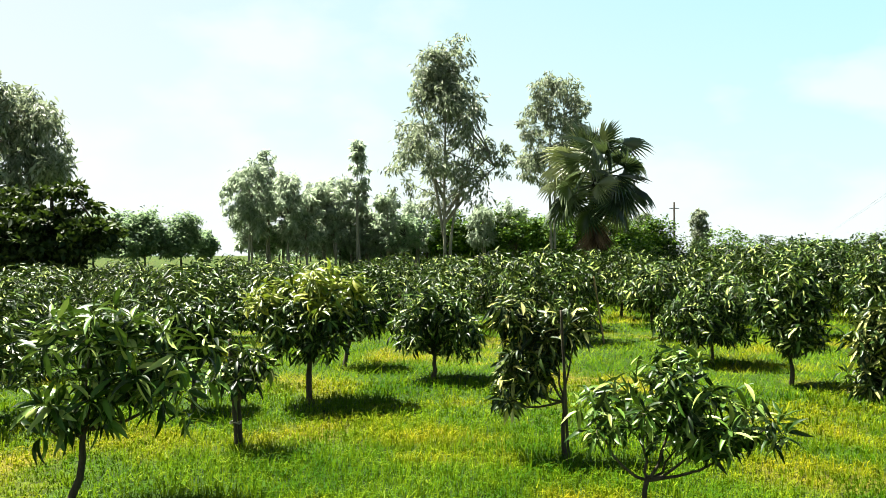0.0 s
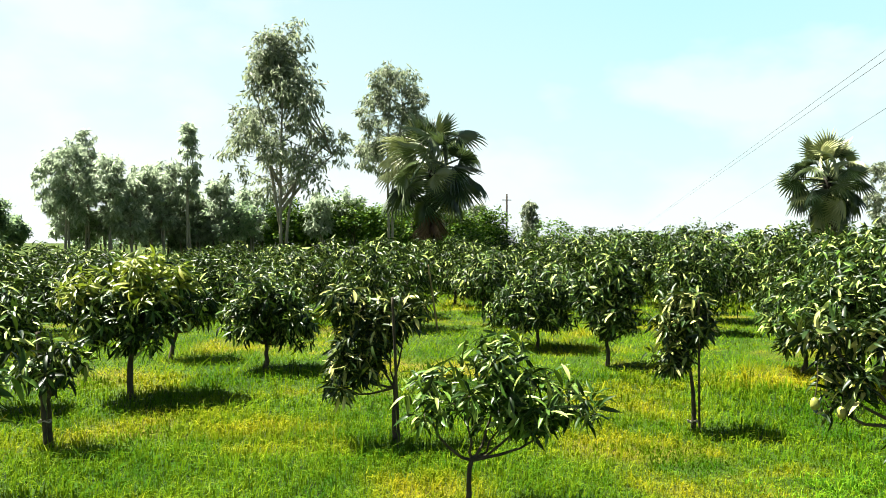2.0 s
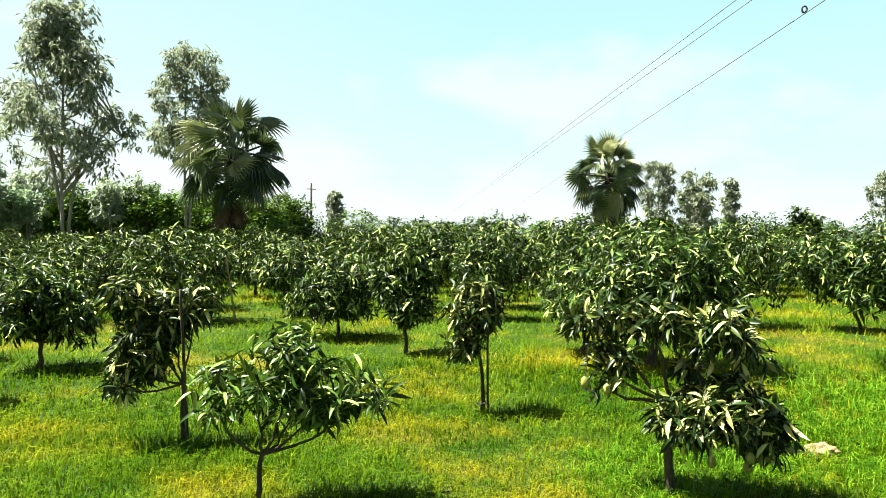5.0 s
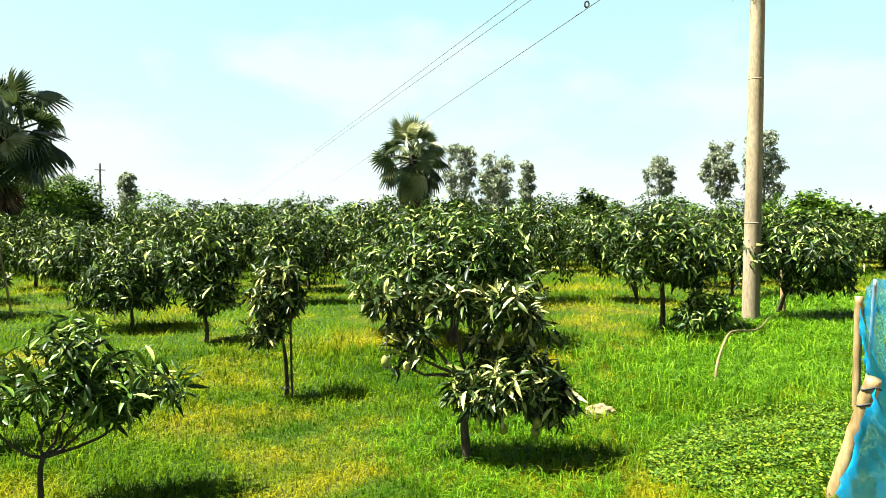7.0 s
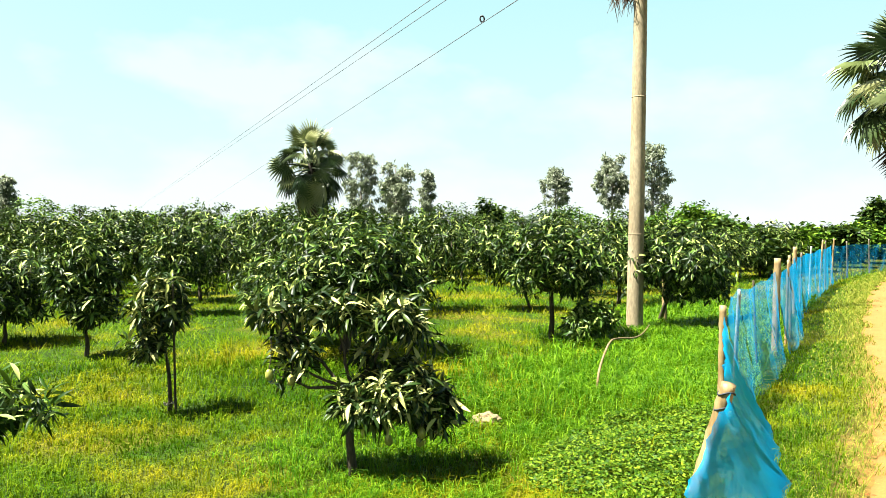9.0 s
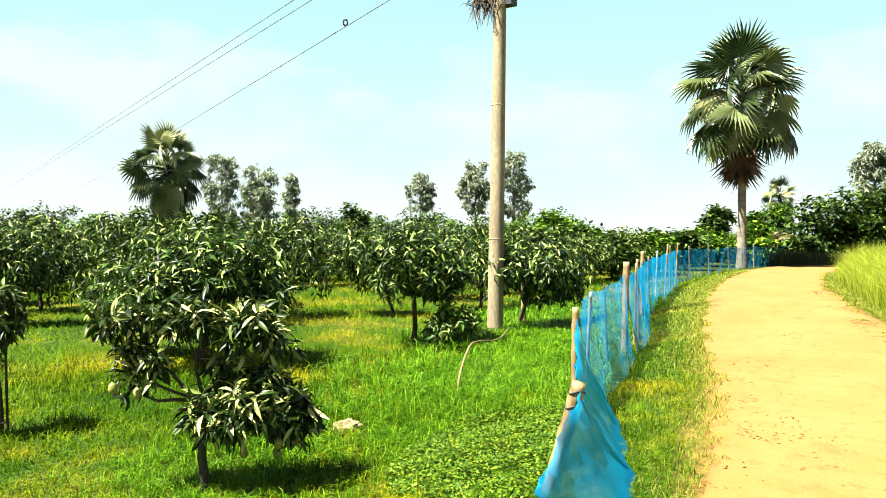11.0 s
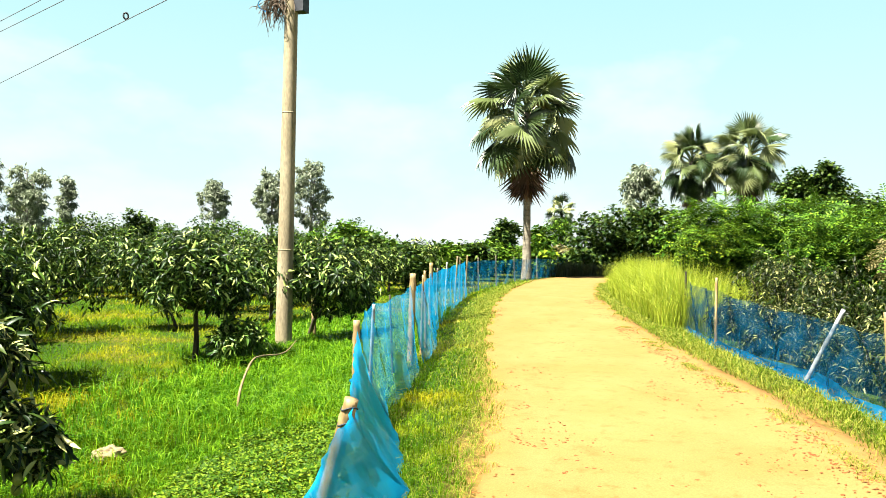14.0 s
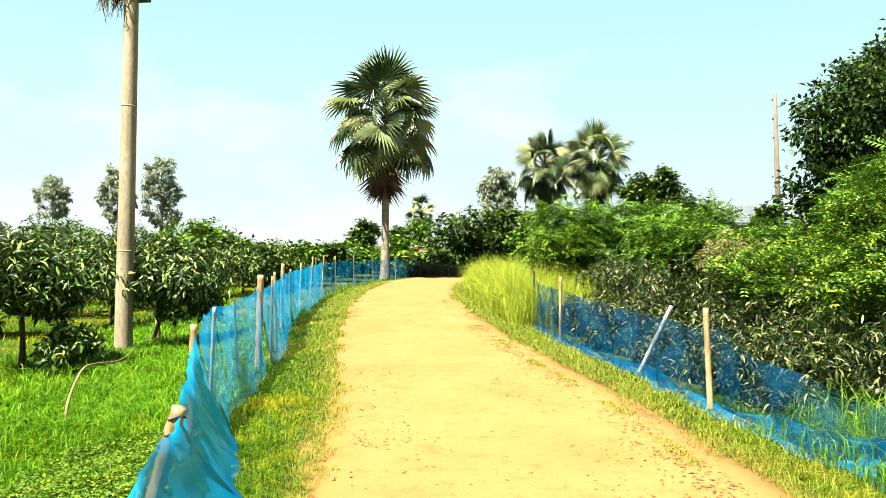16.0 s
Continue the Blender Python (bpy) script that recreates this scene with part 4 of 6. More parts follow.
def broad_tree(seed, x, y, top, w, low, mat=None, leaf=None, dens=1.0, per=27, tight=1.0, label="leafy dark green tree", category="tree", trunk=True, flat=1.0, bark=None):
    rng = np.random.default_rng(seed)
    z0 = ground_z(x, y)
    h, lo = top - z0, max(low - z0, 0.0)
    zc, rz = (h + lo) / 2, (h - lo) / 2
    lobes = [(0, 0, zc, w * 0.30, w * 0.30, rz * 0.82)]
    for i in range(8):
        a = i * 0.8 + rng.uniform(0, 0.5)
        q = w * rng.uniform(0.24, 0.36)
        rr = w * rng.uniform(0.14, 0.21)
        lobes.append((q * math.cos(a), q * math.sin(a), zc + rz * rng.uniform(-0.5, 0.5), rr, rr, rz * rng.uniform(0.3, 0.5)))
    stems = [[(0, 0, -0.1), (0.05 * w * rng.uniform(-1, 1), 0, h * 0.4), (0.03 * w, 0.02 * w, h * 0.75)]]
    return clump_tree("tree" if trunk else "bush", label, category, seed, x, y, stems, lobes, int(150 * dens), per, (0.045 * w + 0.06) * tight, leaf or L_broad, mat or M_broad, bark or M_bark, 0.25, 0.35,
                      r0=max(0.03, 0.03 * w), flat=flat, twist=0.4)


clump_tree("tree", "spreading dark shade tree with flat leafy tiers", "tree", 80, -17.3, 34.4, [[(0.3, 0, -0.1), (0.2, 0, 1.6), (0, 0, 4.6)], [(0.3, 0, 0.8), (-0.9, 0.2, 2.4), (-1.6, 0.3, 3.6)], [(0.3, 0, 0.9), (1.3, 0, 2.4), (1.9, 0, 3.4)]],
           [(-0.6, 0, 4.75, 1.1, 1.0, 0.16), (0.8, 0, 4.95, 0.9, 0.9, 0.16), (-1.2, 0.2, 4.1, 1.4, 1.2, 0.2), (1.3, 0.1, 4.2, 1.3, 1.2, 0.2), (0, 0, 3.5, 2.5, 1.9, 0.25), (-1.6, 0, 3.0, 1.5, 1.4, 0.4),
            (1.7, 0, 3.1, 1.4, 1.4, 0.4), (0, 0, 2.5, 2.6, 2.0, 0.5), (-0.4, 0, 1.8, 2.0, 1.6, 0.4)], 300, 32, 0.16, L_broad, M_tier, M_bark, 0.15, 0.1, r0=0.2, flat=0.4)
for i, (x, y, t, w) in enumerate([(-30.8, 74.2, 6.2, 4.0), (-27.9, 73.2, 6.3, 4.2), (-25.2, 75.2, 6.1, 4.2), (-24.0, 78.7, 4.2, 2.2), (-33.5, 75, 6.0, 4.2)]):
    broad_tree(84 + i, x, y, t, w, 0.9, label="rounded dark green field tree", dens=2.2, mat=M_wood_hazed)
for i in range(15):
    broad_tree(400 + i, -16.5 + i * 2.1, 73 + (i * 5) % 6, 5.6 + (i * 23 % 13) / 8, 4.0, 0.6, label="leafy green grove tree behind the eucalyptus", dens=0.45, mat=M_light_hazed if i < 7 else M_acacia)
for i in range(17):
    broad_tree(90 + i, -9.0 + i * 1.95, 77 + (i * 7) % 6, 4.4 + (i * 37 % 17) / 11 + (0.6 if i > 5 else 0), 4.6, 0.2, label="leafy undergrowth tree at the edge of the grove", dens=0.75, mat=M_wood_hazed if i < 4 else M_acacia)
for i in range(26):
    a = radians(76 - i * 2.05)
    d = 70 + (i * 13) % 28
    broad_tree(120 + i, d * math.cos(a), d * math.sin(a), 3.3 + (i * 29 % 13) / 8.0, 5.4, -0.3, label="low tree in the far tree line", dens=0.4, mat=M_broad if i % 3 else M_acacia)
for i, (x, y, t, w) in enumerate([(46.4, 38.2, 3.9, 2.2), (40.9, 19.0, 3.0, 3.8), (36, 15.5, 2.2, 3.0), (47, 20, 2.4, 3.6), (33, 12.5, 1.7, 2.2), (38, 12.2, 1.8, 2.4), (44, 12.5, 2.0, 2.6), (50, 13, 1.9, 3.2)]):
    broad_tree(150 + i, x, y, t, w, -0.1, label="leafy tree at the end of the orchard", dens=0.6, mat=M_broad if i % 2 == 0 else M_acacia)

for i, (b, d) in enumerate([(98.5, 240), (99.6, 255), (100.6, 235), (101.8, 260), (103, 240)]):
    broad_tree(230 + i, d * math.cos(radians(b)), d * math.sin(radians(b)), 7.5 + i % 3, 9.0, -0.3, label="distant tree on the plain", dens=0.3, leaf=diamond_template(0.8, 0.45, 0.1))

# beyond the bend of the road
broad_tree(174, 96.5, 16.6, 5.4, 4.2, 0.3, M_acacia, label="far light green tree under a small palm", dens=0.7)
broad_tree(160, 57.5, 14.2, 4.0, 2.2, 0.4, label="small round dark tree behind the palm")
for i, (x, y, t, w, m) in enumerate([(50.5, 6.0, 4.6, 4.2, M_broad), (51, 2.8, 5.2, 4.4, M_broad), (54, 4.6, 4.4, 4.0, M_broad), (48.8, 1.2, 4.2, 3.2, M_acacia), (55, 9.5, 1.6, 3.0, M_pink),
                                     (52, 7.6, 1.5, 2.4, M_broad), (56, 12.0, 1.4, 3.0, M_lime), (49.5, 9.3, 1.2, 2.2, M_lime), (58, 15.5, 1.6, 3.5, M_lime), (53, 10.5, 3.3, 1.8, M_acacia),
                                     (43.5, -7.8, 4.2, 2.6, M_broad)]):
    broad_tree(161 + i, x, y, t, w, 0.0, mat=m, label="leafy roadside tree beyond the bend", dens=0.7)

# the thicket behind the net on the far side of the road
for i, (x, y, t, w, b) in enumerate([(21.6, -0.8, 3.35, 2.5, 0.2), (22.6, -2.6, 3.3, 2.6, 0.2), (24.2, -4.2, 3.2, 2.4, 0.2), (19.8, -3.2, 2.6, 2.6, 0.0), (27, -1.6, 3.2, 3.0, 0.2), (20.8, -5.2, 2.7, 2.6, 0.0), (15.6, -6.2, 3.9, 2.6, 0.3)]):
    broad_tree(180 + i, x, y, t, w, b, M_acacia, L_acacia, 2.0, per=9, tight=0.62, label="bushy acacia with feathery bright green leaves", category="acacia", flat=0.45)
for i, (x, y, t, w, b) in enumerate([(13.0, -3.9, 2.0, 2.3, 0.3), (11.2, -4.7, 1.9, 2.2, 0.0), (13.9, -5.0, 2.9, 1.7, 0.9), (10.2, -5.6, 2.1, 2.4, 0.0), (20.3, -0.1, 2.5, 1.6, 0.3), (16.2, -4.6, 2.0, 1.8, 0.6)]):
    broad_tree(190 + i, x, y, t, w, b, M_lime, L_lime, 1.5, per=11, tight=0.6, label="dense bush with small lime green leaves", category="bush", trunk=False, flat=0.6)
broad_tree(196, 17.2, -3.9, 2.0, 1.5, 1.1, M_pink, L_lime, 0.6, per=10, label="bush with dry yellowish flower heads", category="bush", trunk=False)
for i, (x, y, t, w, b) in enumerate([(35.7, -6.4, 4.3, 2.2, 1.0), (33.6, -5.6, 3.7, 2.4, 0.5), (31.8, -8.2, 3.9, 1.5, 0.5), (30.5, -6.9, 2.9, 1.6, 0.2), (42.1, -4.5, 5.8, 2.0, 3.6), (41.9, -5.9, 6.2, 1.7, 3.2), (39.5, -5.2, 4.4, 3.4, 0.6)]):
    broad_tree(220 + i, x, y, t, w, b, M_broad, diamond_template(0.22, 0.13, 0.12), 1.2, label="dark leafy tree behind the acacias")
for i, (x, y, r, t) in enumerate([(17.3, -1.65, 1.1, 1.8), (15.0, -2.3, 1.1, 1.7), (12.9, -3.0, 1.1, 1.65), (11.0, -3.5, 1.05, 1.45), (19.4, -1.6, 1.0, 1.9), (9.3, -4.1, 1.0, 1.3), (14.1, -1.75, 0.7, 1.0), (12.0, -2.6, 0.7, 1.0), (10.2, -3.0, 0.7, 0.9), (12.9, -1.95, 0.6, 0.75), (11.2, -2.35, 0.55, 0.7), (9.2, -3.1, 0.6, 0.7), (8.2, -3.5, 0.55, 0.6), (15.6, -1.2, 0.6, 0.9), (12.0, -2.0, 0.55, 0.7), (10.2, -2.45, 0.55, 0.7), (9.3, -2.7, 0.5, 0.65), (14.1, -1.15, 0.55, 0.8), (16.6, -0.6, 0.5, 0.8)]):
    mango_tree(200 + i, x, y, 0, 0, r, -0.35, t, n_tips=320, per=10, label="dense mango tree hanging over the blue net", leaf=0.115, template=LEAF_NARROW, mat=M_thicket)
bam = [(-1.5, 1.1, 4.9, 1.2, 1.2, 1.5), (0.2, -0.4, 5.8, 1.6, 1.6, 1.5), (1.6, -1.5, 4.4, 1.8, 1.8, 1.8), (-0.4, 0.6, 3.2, 1.6, 1.6, 1.2), (0.9, -1.2, 6.8, 1.4, 1.4, 1.0), (2.4, -2.8, 6.2, 1.7, 1.7, 1.6)]
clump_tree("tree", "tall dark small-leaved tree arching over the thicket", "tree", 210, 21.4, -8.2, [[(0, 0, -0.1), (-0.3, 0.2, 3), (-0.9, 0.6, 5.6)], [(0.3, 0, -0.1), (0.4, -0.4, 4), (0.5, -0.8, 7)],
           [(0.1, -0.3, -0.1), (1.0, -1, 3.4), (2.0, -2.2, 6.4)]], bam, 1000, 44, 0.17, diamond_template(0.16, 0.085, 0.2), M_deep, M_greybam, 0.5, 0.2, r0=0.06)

# ---- fan palms ----


def frond_mesh(name, petiole, radius, droop, fold, material, seed, spread=4.0, hinge=0.3, rays=24):
    """A fan leaf: a stalk along +y and a pleated blade, solid to its middle and split into stiff points beyond; hinge bends the blade
    down at the stalk's end, fold closes it along its rib, droop hangs the points."""
    rng = np.random.default_rng(seed)
    g = Geo()
    stalk = np.array([(0, petiole * t, 0.08 * petiole * math.sin(t * 2.6) - 0.05 * petiole * t * t) for t in np.linspace(0, 1, 6)])
    tube(g, stalk, np.linspace(0.06, 0.03, 6), 5, False)
    hub = stalk[-1]
    ch, sh = math.cos(hinge), math.sin(hinge)

    def at(a, r, lift=0.0):
        x, y = math.sin(a) * r, math.cos(a) * r
        z = lift - fold * abs(x) - droop * r * r / radius
        x *= 1 - 0.25 * min(fold, 1.2)
        return (hub[0] + x, hub[1] + y * ch + z * sh, hub[2] - y * sh + z * ch)
    v, f = [], []
    for i in range(rays):
        a0, a1 = -spread / 2 + spread * i / rays, -spread / 2 + spread * (i + 1) / rays
        am = (a0 + a1) / 2
        rr = radius * (0.82 + 0.18 * math.cos(am * 0.75)) * rng.uniform(0.88, 1.05)
        split, pleat = rr * rng.uniform(0.44, 0.58), 0.06 * radius
        limp = -rng.uniform(0.0, 0.16) * radius * (0.4 + 2 * droop)
        k = len(v)
        v += [tuple(hub), at(a0, split), at(am, split, pleat), at(a1, split), at(am + rng.normal(0, 0.035), rr, limp), at(a0 * 0.3 + am * 0.7, (split + rr) * 0.52, limp * 0.25),
              at(am, (split + rr) * 0.52, pleat * 0.7 + limp * 0.25), at(a1 * 0.3 + am * 0.7, (split + rr) * 0.52, limp * 0.25)]
        f += [(k, k + 2, k + 1), (k, k + 3, k + 2), (k + 1, k + 2, k + 6), (k + 1, k + 6, k + 5), (k + 2, k + 3, k + 7), (k + 2, k + 7, k + 6), (k + 5, k + 6, k + 4), (k + 6, k + 7, k + 4)]
    g.add(v, np.array(f))
    return g.mesh(name, material, False)


# upright young leaves, spreading ones, and old ones that hang
FRONDS = [[frond_mesh("frond", 1.05, 1.15, 0.04, 0.35, M_frond, 1, 3.5, 0.1), frond_mesh("frond", 1.2, 1.2, 0.06, 0.25, M_frond, 2, 3.8, -0.15)],
          [frond_mesh("frond", 1.35, 1.2, 0.20, 0.35, M_frond, 3, 4.3, 0.5), frond_mesh("frond", 1.5, 1.15, 0.24, 0.2, M_frond, 4, 4.5, 0.7), frond_mesh("frond", 1.25, 1.2, 0.18, 0.5, M_frond, 5, 4.2, 0.35)],
          [frond_mesh("frond", 1.3, 1.3, 0.14, 0.35, M_frond, 6, 3.9, 0.35), frond_mesh("frond", 1.45, 1.25, 0.12, 0.5, M_frond, 7, 3.7, 0.55)]]
DEADS = [frond_mesh("dead_frond", 0.35, 1.25, 0.10, 1.3, M_dead, 8, 1.25, 0.12, 14), frond_mesh("dead_frond", 0.3, 1.05, 0.12, 1.7, M_dead, 9, 1.1, 0.1, 12)]


def fan_palm(seed, x, y, top, crown_w, label, bark, r0=0.32, dead=10, n=40, lean=(0, 0), fruit=False, low=-58):
    rng = np.random.default_rng(seed)
    z0 = ground_z(x, y)
    root = thing("fan_palm", x, y, z0, label, "palm tree", "fan palms")
    s = crown_w / 4.3
    heart = top - z0 - 2.12 * s
    g = Geo()
    pts = bend((0, 0, -0.2), (lean[0], lean[1], heart), (lean[0] * -0.1, 0, 0), 26)
    q = np.linspace(0, 1, 26)
    rad = r0 * (0.62 + 0.55 * np.exp(-q * 7) + 0.10 * (q > 0.86)) * (1 + 0.03 * np.sin(q * heart * 18))
    tube(g, pts, rad, 12, True, 0.02, rng)
    part("trunk", g, bark, root)
    c = np.array([lean[0], lean[1], heart])
    for i in range(n):
        f = i / (n - 1)
        el = 82 + (low - 82) * f ** 0.8 + rng.uniform(-8, 8)
        az = i * 137.5 + rng.uniform(-16, 16)
        kinds = FRONDS[0 if el > 52 else (1 if el > -8 else 2)]
        o = new("frond", kinds[rng.integers(len(kinds))])
        o.parent = root
        sc = s * rng.uniform(0.86, 1.06)
        o.matrix_basis = Matrix.Translation(c + np.array([0, 0, (0.12 - 0.78 * f) * s])) @ pose(0, 0, 0, 0, 0, az) @ pose(0, 0, 0, el, 0, 0) @ pose(0, 0, 0, 0, rng.uniform(-75, 75) * (1.0 if el > -8 else 0.5), 0) @ Matrix.Diagonal((sc, sc, sc, 1))
    for i in range(dead):
        o = new("dead_frond", DEADS[i % 2])
        o.parent = root
        sc = s * rng.uniform(0.75, 1.0)
        o.matrix_basis = (Matrix.Translation(c + np.array([0, 0, (-1.3 - 0.75 * i / dead) * s])) @ pose(0, 0, 0, 0, 0, i * 97 + rng.uniform(-20, 20)) @ pose(0, 0, 0, -68 - rng.uniform(0, 18), 0, 0)
                          @ pose(0, 0, 0, 0, rng.uniform(-30, 30), 0) @ Matrix.Diagonal((sc, sc, sc, 1)))
    if fruit:
        for i in range(11):
            g = Geo()
            a, rr = i * 2.4, 0.45 + 0.06 * (i % 3)
            zz = np.linspace(-1, 1, 7)
            tube(g, np.stack([0 * zz, 0 * zz, zz * 0.15], 1) + np.array([math.cos(a) * rr, math.sin(a) * rr, heart - 0.35 - 0.17 * (i % 5)]), 0.14 * np.sqrt(np.maximum(1 - zz ** 2, 0.02)), 8)
            part("fruit", g, M_palmfruit, root, "red-brown round palm fruit")
    return root


fan_palm(301, 7.45, 39.6, 8.4, 5.5, "stout fan palm with dark trunk and dry leaf skirt", M_palmdark, 0.30, 16, 44, low=-36)
fan_palm(302, 30.6, 39.7, 8.0, 4.9, "fan palm rising behind the mango rows", M_palmdark, 0.34, 10, 42)
fan_palm(303, 69.1, 72.4, 8.1, 4.4, "far fan palm among eucalyptus", M_palmdark, 0.3, 5, 28)
fan_palm(304, 40.9, 8.75, 11.85, 6.4, "tall fan palm with pale ringed trunk beside the road", M_palmbark, 0.29, 34, 46, lean=(0.0, 0.08), fruit=True, low=-48)
fan_palm(305, 98.8, 17.0, 8.2, 4.2, "small far fan palm", M_palmdark, 0.3, 3, 26)
fan_palm(306, 62.2, 0.8, 10.8, 5.2, "fan palm standing with another over the thicket", M_palmdark, 0.34, 14, 42)
fan_palm(307, 62.4, -3.2, 11.5, 5.6, "fan palm standing with another over the thicket", M_palmdark, 0.34, 14, 40)

# ---- blue net fences ----


def bar(parent, name, base, top, r, material, label="", nodes=True, rng=None):
    """A cut bamboo or stick: a slightly uneven bar with rings at its nodes."""
    base, top = np.asarray(base, float), np.asarray(top, float)
    n = 22
    q = np.linspace(0, 1, n)
    pts = base + (top - base) * q[:, None]
    rad = np.full(n, r) * (1.06 - 0.12 * q)
    if nodes:
        rad[3::5] *= 1.12
    g = Geo()
    tube(g, pts, rad, 10, True, 0.02, rng or np.random.default_rng(5))
    return part(name, g, material, parent, label)


def net_ribbon(keys, folds, seed, slump=0.0):
    """Net hung along keys (x, y, top, foot, bulge to the side): folds make it ripple."""
    rng = np.random.default_rng(seed)
    keys = np.asarray(keys, float)
    s = np.concatenate([[0], np.cumsum(np.linalg.norm(np.diff(keys[:, :2], axis=0), axis=1))])
    u = np.concatenate([np.linspace(a, b, max(3, int((b - a) / 0.09)), endpoint=False) for a, b in zip(s[:-1], s[1:])] + [s[-1:]])
    k = np.stack([np.interp(u, s, keys[:, c]) for c in range(5)], 1)
    seg = np.clip(np.searchsorted(s, u, side="right") - 1, 0, len(s) - 2)
    ph = (u - s[seg]) / (s[seg + 1] - s[seg])
    sag = 4 * ph * (1 - ph)
    t = np.gradient(k[:, :2], axis=0)
    t /= np.linalg.norm(t, axis=1)[:, None]
    nrm = np.stack([t[:, 1], -t[:, 0]], 1)
    rows = 14
    w = np.linspace(0, 1, rows)[None]
    top = (k[:, 2] - 0.05 * sag)[:, None]
    z = top + (k[:, 3][:, None] - top) * w
    ripple = folds * (0.35 * np.sin(u * 9 + 4 * np.sin(u * 1.7) + 2 * np.sin(u * 4.1))[:, None] * (0.3 + 0.7 * w) + 0.7 * np.sin(u[:, None] * 4.3 + w * 5 + 1.0) + 0.12 * np.sin(u[:, None] * 23 + w * 9 + 3 * np.sin(u[:, None] * 2)))
    off = k[:, 4][:, None] * (w ** 1.4) * (0.92 + 0.08 * sag[:, None]) + ripple * (0.25 + 0.75 * sag[:, None]) + rng.normal(0, 0.006, z.shape)
    z = z + 0.02 * np.sin(u * 7)[:, None] * w
    x = k[:, 0][:, None] + nrm[:, 0][:, None] * off
    y = k[:, 1][:, None] + nrm[:, 1][:, None] * off
    ii, jj = np.meshgrid(np.arange(len(u) - 1), np.arange(rows - 1), indexing="ij")
    q = np.stack([ii * rows + jj, (ii + 1) * rows + jj, (ii + 1) * rows + jj + 1, ii * rows + jj + 1], -1).reshape(-1, 4)
    return Geo().add(np.stack([x, y, z], -1).reshape(-1, 3), q)


fence = thing("net_fence", 0, 0, 0, "sagging blue nylon net fence on bamboo posts beside the orchard", "fence")
part("net", net_ribbon([(3.1, 1.50, 0.55, -0.02, 0.38), (4.2, 1.82, 0.62, -0.03, 0.38), (4.84, 2.04, 0.64, -0.03, 0.38), (5.3, 2.25, 0.67, -0.03, 0.40), (6.1, 2.62, 0.74, -0.04, 0.42), (6.95, 2.96, 0.84, -0.03, 0.32)],
                       0.016, 3), M_net, fence, "doubled blue nylon net flaring out to the verge")
part("net", net_ribbon([(6.95, 2.96, 0.84, -0.05, 0.32), (7.3, 3.06, 1.0, -0.08, 0.26), (7.9, 3.22, 1.03, -0.12, 0.18), (9.55, 3.62, 1.0, -0.14, 0.30), (11.05, 3.98, 1.06, -0.12, 0.12)],
                       0.025, 13), M_net_veil, fence, "single blue nylon net, clearly see-through")
part("net", net_ribbon([(11.05, 3.98, 1.04, -0.2, 0.24), (12.4, 4.22, 1.08, -0.2, 0.20), (15.2, 5.12, 1.10, -0.2, 0.12), (18.5, 6.0, 1.06, -0.2, 0.1), (22.5, 6.95, 1.05, -0.2, 0.1), (27.3, 8.05, 1.06, -0.2, 0.1)],
                       0.035, 14), M_net_far, fence, "blue nylon net, see-through, folded in places")
FL = [(4.80, 2.27, 4.80, 2.02, 0.66, 0.050, M_bamboo), (6.98, 3.0, 6.95, 2.98, 0.93, 0.034, M_bamboo), (8.12, 3.36, 7.86, 3.2, 1.01, 0.02, M_white), (9.6, 3.66, 9.52, 3.7, 1.0, 0.014, M_bark),
      (11.05, 3.98, 11.02, 3.95, 1.22, 0.05, M_bamboo), (12.1, 4.2, 12.05, 4.16, 1.16, 0.02, M_bamboo), (12.9, 4.4, 12.85, 4.42, 1.2, 0.025, M_bamboo), (15.2, 5.14, 15.18, 5.12, 1.28, 0.04, M_bamboo),
      (17.0, 5.62, 17.0, 5.6, 1.12, 0.02, M_greybam), (20.0, 6.4, 20.0, 6.36, 1.18, 0.022, M_white), (23.2, 7.15, 23.3, 7.1, 1.3, 0.025, M_bamboo), (25.2, 7.6, 25.2, 7.6, 1.24, 0.022, M_greybam),
      (27.3, 8.05, 27.4, 8.0, 1.28, 0.03, M_bamboo)]
for bx, by, tx, ty, tz, r, m in FL:
    b = bar(fence, "post", (bx, by, ground_z(bx, by) - 0.1), (tx, ty, tz), r, m)
first = [o for o in fence.children if o.name.startswith("post")][0]
for zz in (0.50, 0.60):
    g = Geo()
    a = np.linspace(0, 6.283, 14)
    c = np.array([4.80, 2.27, 0]) + np.array([0.0, -0.25, 0]) * (zz + 0.35) / 1.01
    tube(g, np.stack([c[0] + 0.053 * np.cos(a), c[1] + 0.053 * np.sin(a), zz + 0.012 * np.sin(a * 2)], 1), 0.006, 5, False)
    part("wire_tie", g, M_iron, first, "rusty wire tie")

fence = thing("net_fence", 0, 0, 0, "far stretch of blue nylon net round the palm", "fence")
part("net", net_ribbon([(27.5, 8.1, 1.06, -0.15, 0.05), (31, 8.4, 1.04, -0.12, 0.05), (36.5, 8.2, 1.02, -0.1, 0.05), (39.6, 7.9, 1.02, -0.08, 0.05), (42.2, 7.75, 1.0, -0.06, 0.05), (45.4, 7.5, 0.95, -0.05, 0.05)],
                       0.05, 4), M_net_thin, fence)
